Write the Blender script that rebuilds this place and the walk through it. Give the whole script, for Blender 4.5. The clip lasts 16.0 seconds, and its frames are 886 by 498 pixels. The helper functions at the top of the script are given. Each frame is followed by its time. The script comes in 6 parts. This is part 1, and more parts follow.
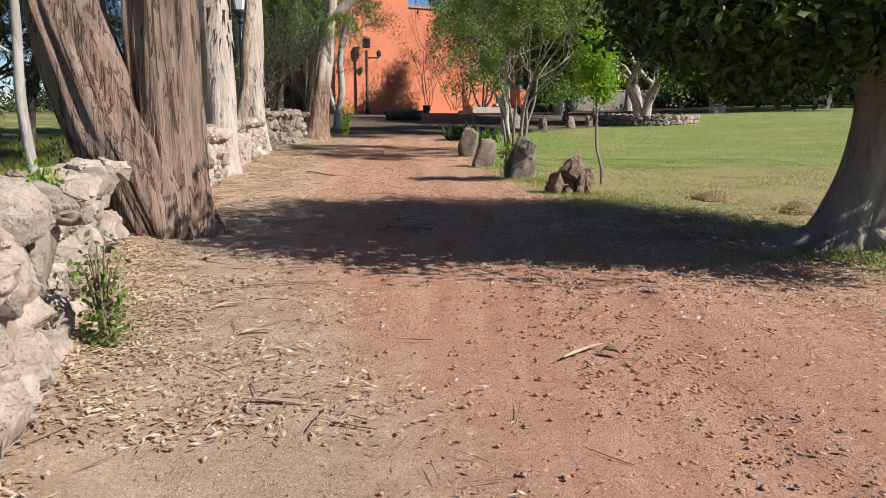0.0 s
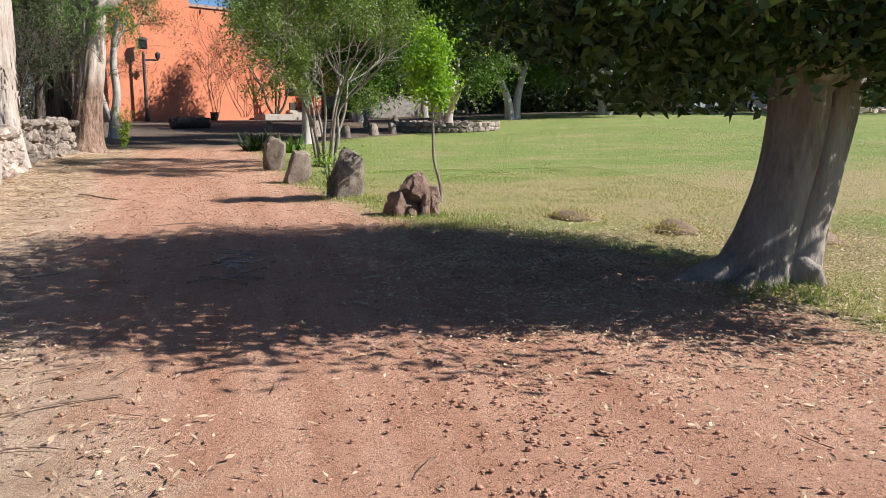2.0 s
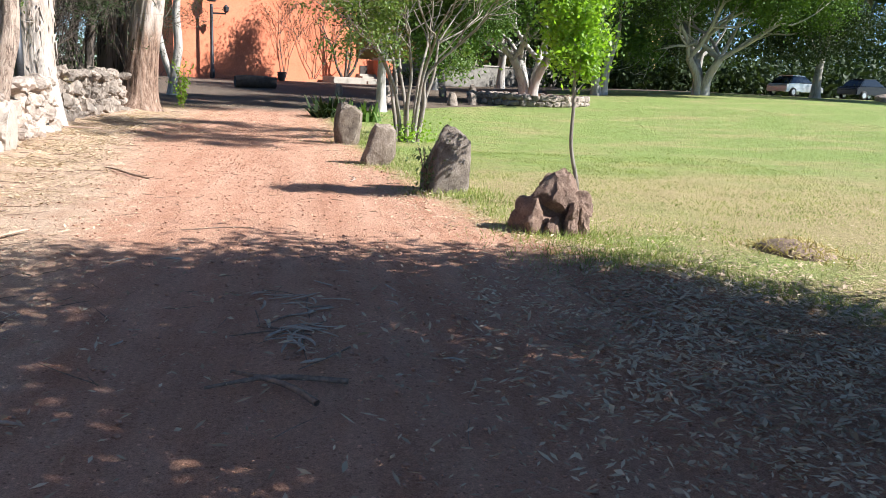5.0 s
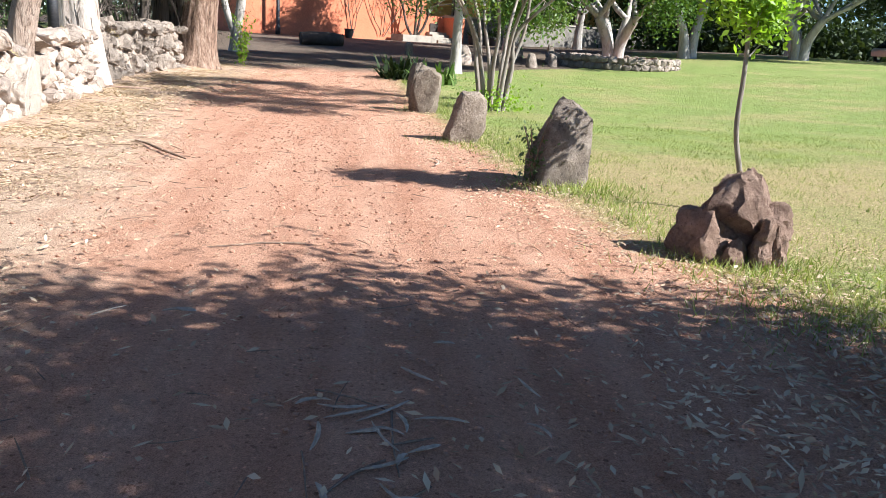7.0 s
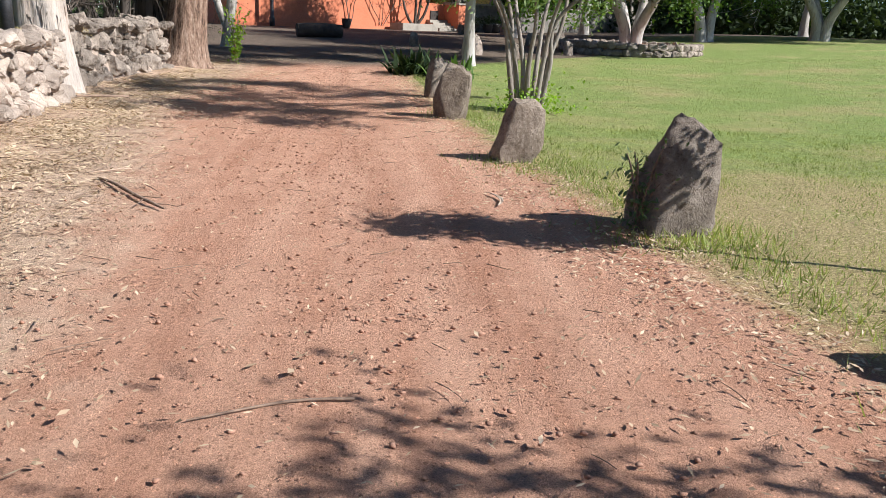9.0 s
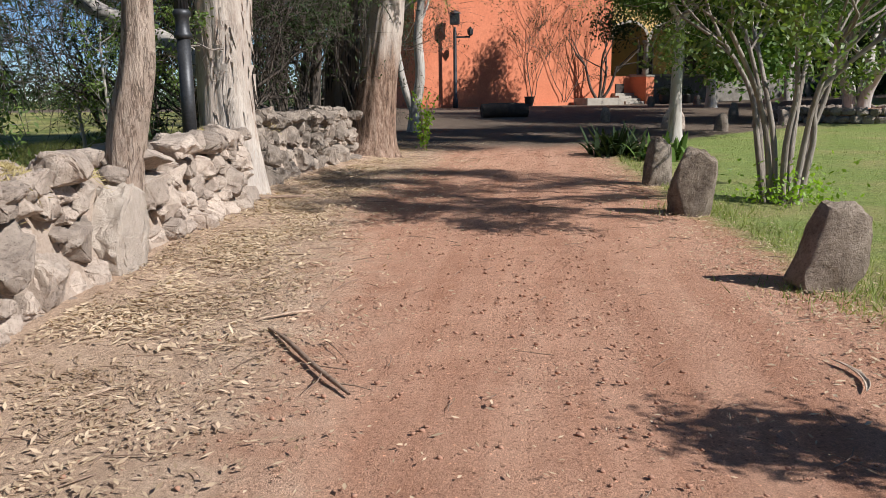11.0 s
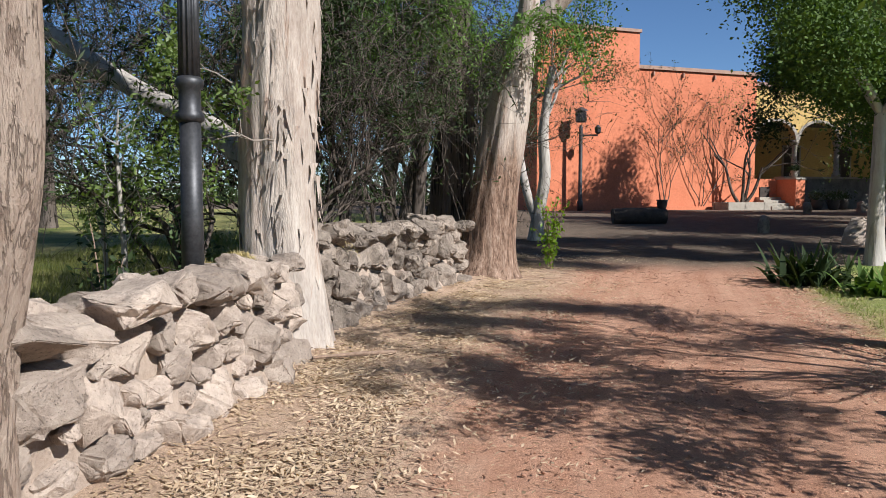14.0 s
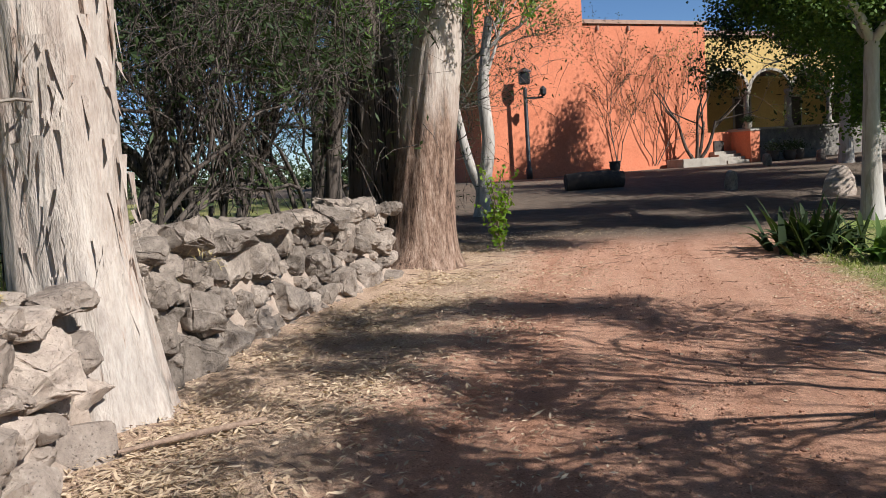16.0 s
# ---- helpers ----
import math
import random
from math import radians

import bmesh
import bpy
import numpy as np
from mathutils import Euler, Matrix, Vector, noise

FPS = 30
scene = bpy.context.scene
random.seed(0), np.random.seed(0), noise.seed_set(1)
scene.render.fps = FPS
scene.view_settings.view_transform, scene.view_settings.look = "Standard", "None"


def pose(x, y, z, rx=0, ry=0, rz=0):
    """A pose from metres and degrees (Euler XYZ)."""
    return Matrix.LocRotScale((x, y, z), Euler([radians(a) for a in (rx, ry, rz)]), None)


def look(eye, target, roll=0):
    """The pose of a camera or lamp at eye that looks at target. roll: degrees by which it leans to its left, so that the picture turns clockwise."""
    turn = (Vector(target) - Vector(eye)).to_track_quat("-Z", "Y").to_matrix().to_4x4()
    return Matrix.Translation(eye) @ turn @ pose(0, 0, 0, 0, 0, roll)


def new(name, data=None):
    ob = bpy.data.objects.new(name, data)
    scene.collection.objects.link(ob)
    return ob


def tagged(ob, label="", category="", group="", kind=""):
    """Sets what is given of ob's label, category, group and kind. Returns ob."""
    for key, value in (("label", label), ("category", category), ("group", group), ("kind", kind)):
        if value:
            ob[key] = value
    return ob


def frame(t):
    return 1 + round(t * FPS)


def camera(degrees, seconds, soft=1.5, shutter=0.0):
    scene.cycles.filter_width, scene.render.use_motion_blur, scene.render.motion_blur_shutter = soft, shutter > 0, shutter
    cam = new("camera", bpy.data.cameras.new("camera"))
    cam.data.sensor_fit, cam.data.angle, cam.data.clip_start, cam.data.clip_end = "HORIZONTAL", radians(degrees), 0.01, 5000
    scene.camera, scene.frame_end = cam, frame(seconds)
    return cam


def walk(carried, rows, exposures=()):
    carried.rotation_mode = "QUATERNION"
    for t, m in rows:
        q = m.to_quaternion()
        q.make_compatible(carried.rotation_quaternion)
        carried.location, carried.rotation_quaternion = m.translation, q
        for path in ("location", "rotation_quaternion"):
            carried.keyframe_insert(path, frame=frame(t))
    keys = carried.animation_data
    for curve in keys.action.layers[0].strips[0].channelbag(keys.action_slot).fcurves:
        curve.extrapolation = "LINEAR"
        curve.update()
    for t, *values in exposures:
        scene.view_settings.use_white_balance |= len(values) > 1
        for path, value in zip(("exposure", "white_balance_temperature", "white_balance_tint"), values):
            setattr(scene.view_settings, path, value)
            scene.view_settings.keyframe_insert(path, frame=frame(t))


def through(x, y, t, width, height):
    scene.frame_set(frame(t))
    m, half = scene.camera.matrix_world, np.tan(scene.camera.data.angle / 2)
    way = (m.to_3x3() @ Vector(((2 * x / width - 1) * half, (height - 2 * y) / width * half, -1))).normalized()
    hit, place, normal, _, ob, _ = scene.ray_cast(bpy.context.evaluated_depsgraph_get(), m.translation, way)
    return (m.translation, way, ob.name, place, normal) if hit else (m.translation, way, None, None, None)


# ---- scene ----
cam = camera(58.5, 16.0, 0.5)

PATH = [
    (0, (1.02, 0.327, 1.464), (0.99, 2.294, 1.103), 0.0),
    (0.5, (0.877, 0.876, 1.451), (0.926, 2.845, 1.1), 0.2),
    (1, (0.765, 1.424, 1.47), (0.982, 3.382, 1.127), 0.2),
    (1.5, (0.744, 1.974, 1.466), (1.127, 3.908, 1.132), -0.1),
    (2, (0.613, 2.51, 1.472), (1.095, 4.42, 1.127), 0.0),
    (2.5, (0.547, 3.066, 1.414), (1.037, 4.966, 1.025), 1.1),
    (3, (0.515, 3.624, 1.415), (0.987, 5.523, 1.004), 2.0),
    (3.5, (0.49, 4.192, 1.439), (0.976, 6.089, 1.032), 2.2),
    (4, (0.585, 4.786, 1.428), (1.04, 6.693, 1.032), 2.3),
    (4.2, (0.597, 5.021, 1.433), (1.034, 6.932, 1.035), 2.4),
    (6.3, (0.435, 7.598, 1.376), (0.661, 9.523, 0.883), 3.3),
    (6.5, (0.46, 7.803, 1.36), (0.683, 9.725, 0.854), 3.4),
    (7, (0.442, 8.324, 1.378), (0.635, 10.244, 0.855), 3.6),
    (7.5, (0.334, 8.929, 1.387), (0.53, 10.847, 0.854), 3.5),
    (8, (0.29, 9.456, 1.388), (0.492, 11.365, 0.829), 2.9),
    (8.2, (0.267, 9.688, 1.393), (0.475, 11.593, 0.823), 2.6),
    (10.3, (-0.255, 11.988, 1.45), (-0.181, 13.934, 0.993), -0.4),
    (10.5, (-0.286, 12.224, 1.429), (-0.284, 14.176, 0.994), -0.6),
    (11, (-0.463, 12.762, 1.477), (-0.706, 14.71, 1.096), -0.7),
    (11.5, (-0.673, 13.363, 1.499), (-1.189, 15.275, 1.22), -1.0),
    (12, (-0.757, 13.996, 1.578), (-1.487, 15.852, 1.426), -0.7),
    (12.5, (-0.909, 14.664, 1.601), (-1.646, 16.521, 1.506), -0.4),
    (13, (-1.038, 15.362, 1.621), (-1.697, 17.248, 1.525), -0.7),
    (13.5, (-1.097, 16.017, 1.651), (-1.688, 17.924, 1.54), -0.3),
    (14, (-1.233, 16.664, 1.629), (-1.764, 18.587, 1.491), 0.1),
    (14.5, (-1.294, 17.365, 1.578), (-1.82, 19.287, 1.403), -0.4),
    (15, (-1.381, 18.022, 1.584), (-1.867, 19.951, 1.375), -0.9),
    (15.5, (-1.501, 18.728, 1.598), (-1.901, 20.674, 1.366), -1.6),
    (16, (-1.542, 19.51, 1.59), (-1.961, 21.455, 1.387), -3.8),
]
EXPOSURES = [(0, 0.57, 6450, 10), (1, 0.58, 6450, 10), (2, 0.82, 6300, 10), (3, 1.1, 6150, 10), (4.2, 1.34, 6050, 9), (6.3, 1.36, 6100, 9), (7.5, 1.42, 6000, 9), (8.2, 1.17, 6000, 9), (10.3, 0.6, 6250, 10), (11.5, 0.36, 6250, 10), (12.2, 0.2, 6250, 10), (13, 0.45, 6250, 10), (14, 0.6, 6200, 10), (16, 0.6, 6250, 10)]
walk(cam, [(t, look(eye, target, roll)) for t, eye, target, roll in PATH], EXPOSURES)

# ---- world, sun ----
SUN = Vector((0.93, -0.37, 0.0)).normalized() * math.cos(radians(38)) + Vector((0, 0, math.sin(radians(38))))
world = bpy.data.worlds.new("world")
scene.world = world
world.use_nodes = True
wn = world.node_tree
sky = wn.nodes.new("ShaderNodeTexSky")
sky.sky_type, sky.sun_disc = "NISHITA", False
sky.sun_elevation, sky.sun_rotation = radians(38), math.atan2(SUN.x, SUN.y)
sky.altitude, sky.air_density, sky.dust_density, sky.ozone_density = 1800, 1.0, 0.0, 6.5
wn.links.new(sky.outputs[0], wn.nodes["Background"].inputs[0])
wn.nodes["Background"].inputs[1].default_value = 0.066
sun = new("sun", bpy.data.lights.new("sun", "SUN"))
sun.data.energy, sun.data.angle, sun.data.color = 5.0, radians(0.55), (1.0, 0.965, 0.91)
sun.matrix_world = look((0, 0, 40), Vector((0, 0, 40)) - SUN)


# ---- materials ----
def nodes_of(name):
    m = bpy.data.materials.new(name)
    m.use_nodes = True
    nt = m.node_tree
    return m, nt, nt.nodes["Principled BSDF"]


def noise_node(nt, vec, scale, detail=6, rough=0.6):
    n = nt.nodes.new("ShaderNodeTexNoise")
    n.inputs["Scale"].default_value, n.inputs["Detail"].default_value, n.inputs["Roughness"].default_value = scale, detail, rough
    nt.links.new(vec, n.inputs["Vector"])
    return n.outputs[0]


def coords(nt, kind="Object", scale=(1, 1, 1)):
    t = nt.nodes.new("ShaderNodeTexCoord")
    mp = nt.nodes.new("ShaderNodeMapping")
    mp.inputs["Scale"].default_value = scale
    nt.links.new(t.outputs[kind], mp.inputs["Vector"])
    return mp.outputs[0]


def world_coords(nt, scale=(1, 1, 1)):
    t = nt.nodes.new("ShaderNodeNewGeometry")
    mp = nt.nodes.new("ShaderNodeMapping")
    mp.inputs["Scale"].default_value = scale
    nt.links.new(t.outputs["Position"], mp.inputs["Vector"])
    return mp.outputs[0]


def ramp(nt, fac, stops):
    r = nt.nodes.new("ShaderNodeValToRGB")
    el = r.color_ramp.elements
    while len(el) < len(stops):
        el.new(0.5)
    for e, (p, c) in zip(el, stops):
        e.position, e.color = p, (*c, 1) if len(c) == 3 else c
    nt.links.new(fac, r.inputs[0])
    return r.outputs[0]


def mix(nt, fac, a, b, mode="MIX"):
    m = nt.nodes.new("ShaderNodeMix")
    m.data_type, m.blend_type = "RGBA", mode
    for sock, v in ((m.inputs[0], fac), (m.inputs[6], a), (m.inputs[7], b)):
        if isinstance(v, (int, float)):
            sock.default_value = v
        elif isinstance(v, tuple):
            sock.default_value = (*v, 1)
        else:
            nt.links.new(v, sock)
    return m.outputs[2]


def math_node(nt, op, a, b=None, clamp=False):
    m = nt.nodes.new("ShaderNodeMath")
    m.operation, m.use_clamp = op, clamp
    for sock, v in ((m.inputs[0], a), (m.inputs[1], b)):
        if v is None:
            continue
        if isinstance(v, (int, float)):
            sock.default_value = v
        else:
            nt.links.new(v, sock)
    return m.outputs[0]


def smooth(nt, val, lo, hi):
    m = nt.nodes.new("ShaderNodeMapRange")
    m.interpolation_type = "SMOOTHSTEP"
    m.inputs[1].default_value, m.inputs[2].default_value = lo, hi
    nt.links.new(val, m.inputs[0])
    return m.outputs[0]


def attr(nt, name):
    a = nt.nodes.new("ShaderNodeAttribute")
    a.attribute_name = name
    return a.outputs["Fac"]


def bump(nt, b, height, strength, dist=0.02):
    n = nt.nodes.new("ShaderNodeBump")
    n.inputs["Strength"].default_value, n.inputs["Distance"].default_value = strength, dist
    nt.links.new(height, n.inputs["Height"])
    nt.links.new(n.outputs[0], b.inputs["Normal"])


def simple(name, c1, c2, scale=6.0, rough=0.8, metal=0.0, bump_s=0.4, bump_d=0.01, stretch=(1, 1, 1), space="Object", fine=40.0, vary=0.0):
    """A surface of two colours in patches, with fine grain and relief."""
    m, nt, b = nodes_of(name)
    vec = world_coords(nt, stretch) if space == "World" else coords(nt, "Object", stretch)
    big, small = noise_node(nt, vec, scale, 5), noise_node(nt, vec, fine, 4, 0.7)
    col = ramp(nt, big, [(0.3, c1), (0.7, c2)])
    col = mix(nt, 0.35, col, ramp(nt, small, [(0.25, tuple(v * 0.55 for v in c1)), (0.75, tuple(min(1, v * 1.3) for v in c2))]))
    if vary:
        oi = nt.nodes.new("ShaderNodeObjectInfo")
        k = math_node(nt, "MULTIPLY_ADD", oi.outputs["Random"], 2 * vary)
        nt.nodes[-1].inputs[2].default_value = 1 - vary
        col = mix(nt, 1.0, col, k, "MULTIPLY")
    nt.links.new(col, b.inputs["Base Color"])
    b.inputs["Roughness"].default_value, b.inputs["Metallic"].default_value = rough, metal
    hgt = math_node(nt, "ADD", big, math_node(nt, "MULTIPLY", small, 0.4))
    bump(nt, b, hgt, bump_s, bump_d)
    return m


def stone_mat(name, dark, mid, pale, vary, pits=1.0):
    """Rough volcanic stone at its true grain: dusty patches, dark pits and a coarse broken face."""
    m, nt, b = nodes_of(name)
    w = world_coords(nt)
    patch, grain, fine = noise_node(nt, w, 5.0, 6, 0.65), noise_node(nt, w, 28.0, 6, 0.75), noise_node(nt, w, 120.0, 3, 0.7)
    vor = nt.nodes.new("ShaderNodeTexVoronoi")
    vor.inputs["Scale"].default_value = 46.0
    nt.links.new(w, vor.inputs["Vector"])
    pit = smooth(nt, math_node(nt, "ADD", vor.outputs[0], math_node(nt, "MULTIPLY", grain, 0.5)), 0.32, 0.5)
    col = ramp(nt, patch, [(0.3, dark), (0.48, mid), (0.68, pale)])
    col = mix(nt, 0.45, col, ramp(nt, grain, [(0.3, dark), (0.5, mid), (0.7, pale)]))
    col = mix(nt, math_node(nt, "MULTIPLY", math_node(nt, "SUBTRACT", 1.0, pit), 0.55 * pits), col, tuple(v * 0.6 for v in dark))
    if vary:
        oi = nt.nodes.new("ShaderNodeObjectInfo")
        k = math_node(nt, "ADD", math_node(nt, "MULTIPLY", oi.outputs["Random"], 2 * vary), 1 - vary)
        col = mix(nt, 1.0, col, k, "MULTIPLY")
    nt.links.new(col, b.inputs["Base Color"])
    b.inputs["Roughness"].default_value = 0.96
    b.inputs["Specular IOR Level"].default_value = 0.2
    hgt = math_node(nt, "ADD", math_node(nt, "ADD", math_node(nt, "MULTIPLY", patch, 1.2), math_node(nt, "MULTIPLY", grain, 0.8)), math_node(nt, "ADD", math_node(nt, "MULTIPLY", fine, 0.2), math_node(nt, "MULTIPLY", pit, 0.25 * pits)))
    bump(nt, b, hgt, 0.9, 0.035)
    return m


def leaf_mat(name, c1, c2, rough=0.5, through=0.35, spec=0.5):
    m, nt, b = nodes_of(name)
    geo = nt.nodes.new("ShaderNodeNewGeometry")
    col = ramp(nt, geo.outputs["Random Per Island"], [(0.0, c1), (1.0, c2)])
    big = noise_node(nt, world_coords(nt), 1.3, 2)
    col = mix(nt, 0.5, col, ramp(nt, big, [(0.3, c1), (0.7, c2)]))
    nt.links.new(col, b.inputs["Base Color"])
    b.inputs["Roughness"].default_value = rough
    b.inputs["Specular IOR Level"].default_value = spec
    tr = nt.nodes.new("ShaderNodeBsdfTranslucent")
    nt.links.new(mix(nt, 1.0, col, (1.5, 1.6, 0.6), "MULTIPLY"), tr.inputs[0])
    ms = nt.nodes.new("ShaderNodeMixShader")
    ms.inputs[0].default_value = through
    nt.links.new(b.outputs[0], ms.inputs[1])
    nt.links.new(tr.outputs[0], ms.inputs[2])
    nt.links.new(ms.outputs[0], nt.nodes["Material Output"].inputs[0])
    return m


def bark_mat(name, dark, mid, pale, fiber=7.0, relief=0.8, rusty=0.0, cracks=1.0, plates=1.0):
    """Long vertical strips of bark: dark cracks, fibrous faces, patches of older bark."""
    m, nt, b = nodes_of(name)
    warp = noise_node(nt, coords(nt, "Object", (1.2, 1.2, 1.0)), 1.0, 3)
    strips = noise_node(nt, coords(nt, "Object", (fiber, fiber, 0.9 * plates)), 1.0, 8, 0.7)
    fine = noise_node(nt, coords(nt, "Object", (fiber * 5, fiber * 5, 3.0 * plates)), 1.0, 5, 0.75)
    patch = noise_node(nt, coords(nt, "Object", (2.2, 2.2, 0.6)), 1.0, 6, 0.65)
    line = math_node(nt, "ABSOLUTE", math_node(nt, "SUBTRACT", noise_node(nt, coords(nt, "Object", (fiber * 0.9, fiber * 0.9, 0.4 * plates)), 1.0, 5, 0.55), 0.5))
    crack = smooth(nt, math_node(nt, "ADD", line, math_node(nt, "MULTIPLY", math_node(nt, "SUBTRACT", 0.62, patch), -0.1)), 0.002, 0.016)
    col = ramp(nt, strips, [(0.22, dark), (0.42, mid), (0.6, pale)])
    col = mix(nt, 0.4, col, ramp(nt, fine, [(0.25, dark), (0.45, mid), (0.65, pale)]))
    col = mix(nt, smooth(nt, patch, 0.47, 0.6), col, mix(nt, 0.6, col, pale))
    col = mix(nt, smooth(nt, warp, 0.3, 0.75), mix(nt, 0.35, col, mid), col)
    if rusty:
        col = mix(nt, math_node(nt, "MULTIPLY", smooth(nt, noise_node(nt, coords(nt, "Object", (3.5, 3.5, 0.7)), 1.0, 5), 0.52, 0.66), rusty), col, (0.34, 0.19, 0.115))
    col = mix(nt, math_node(nt, "MULTIPLY", math_node(nt, "SUBTRACT", 1.0, crack), cracks), col, tuple(v * 0.7 for v in dark))
    nt.links.new(col, b.inputs["Base Color"])
    b.inputs["Roughness"].default_value = 0.92
    b.inputs["Specular IOR Level"].default_value = 0.25
    hgt = math_node(nt, "ADD", strips, math_node(nt, "MULTIPLY", fine, 0.45))
    bump(nt, b, math_node(nt, "ADD", hgt, math_node(nt, "MULTIPLY", crack, 0.5 * cracks)), relief, 0.06)
    return m


def gum_mat(name, foot=0.0):
    """Smooth cream gum bark: pinkish and grey sheets, long fibrous streaks and short dark tears where strips have lifted."""
    m, nt, b = nodes_of(name)
    sheet = noise_node(nt, coords(nt, "Object", (3.2, 3.2, 0.55)), 1.0, 5, 0.55)
    streak = noise_node(nt, coords(nt, "Object", (11, 11, 2.0)), 1.0, 6, 0.68)
    fine = noise_node(nt, coords(nt, "Object", (45, 45, 12)), 1.0, 4, 0.7)
    tear = noise_node(nt, coords(nt, "Object", (9, 9, 1.3)), 1.0, 4, 0.6)
    col = ramp(nt, sheet, [(0.34, (0.27, 0.20, 0.16)), (0.45, (0.42, 0.345, 0.29)), (0.56, (0.53, 0.465, 0.40)), (0.66, (0.39, 0.36, 0.325))])
    col = mix(nt, 0.5, col, ramp(nt, streak, [(0.32, (0.19, 0.13, 0.098)), (0.52, (0.45, 0.37, 0.31)), (0.68, (0.57, 0.505, 0.44))]))
    col = mix(nt, 0.25, col, ramp(nt, fine, [(0.3, (0.17, 0.12, 0.09)), (0.62, (0.56, 0.49, 0.43))]))
    hole = smooth(nt, math_node(nt, "ADD", tear, math_node(nt, "MULTIPLY", streak, 0.4)), 0.86, 0.93)
    rim = smooth(nt, math_node(nt, "ADD", tear, math_node(nt, "MULTIPLY", streak, 0.4)), 0.79, 0.87)
    if foot:
        sep = nt.nodes.new("ShaderNodeSeparateXYZ")
        nt.links.new(coords(nt, "Object"), sep.inputs[0])
        old = smooth(nt, math_node(nt, "ADD", math_node(nt, "MULTIPLY", sep.outputs[2], -1.0), math_node(nt, "ADD", math_node(nt, "MULTIPLY", sheet, 2.6), math_node(nt, "MULTIPLY", streak, 1.2))), 1.9 - foot - 0.5, 1.9 - foot + 0.5)
        rough_bark = ramp(nt, math_node(nt, "ADD", math_node(nt, "MULTIPLY", streak, 0.6), math_node(nt, "MULTIPLY", fine, 0.4)), [(0.38, (0.045, 0.027, 0.019)), (0.5, (0.20, 0.125, 0.087)), (0.64, (0.38, 0.28, 0.215))])
        col = mix(nt, old, col, rough_bark)
    col = mix(nt, math_node(nt, "MULTIPLY", rim, 0.5), col, (0.34, 0.215, 0.15))
    col = mix(nt, hole, col, (0.12, 0.075, 0.052))
    nt.links.new(col, b.inputs["Base Color"])
    b.inputs["Roughness"].default_value = 0.85
    b.inputs["Specular IOR Level"].default_value = 0.25
    hgt = math_node(nt, "ADD", math_node(nt, "MULTIPLY", sheet, 1.2), math_node(nt, "ADD", math_node(nt, "MULTIPLY", streak, 0.7), math_node(nt, "MULTIPLY", fine, 0.25)))
    bump(nt, b, math_node(nt, "SUBTRACT", hgt, math_node(nt, "MULTIPLY", hole, 0.8)), 0.9, 0.05)
    return m


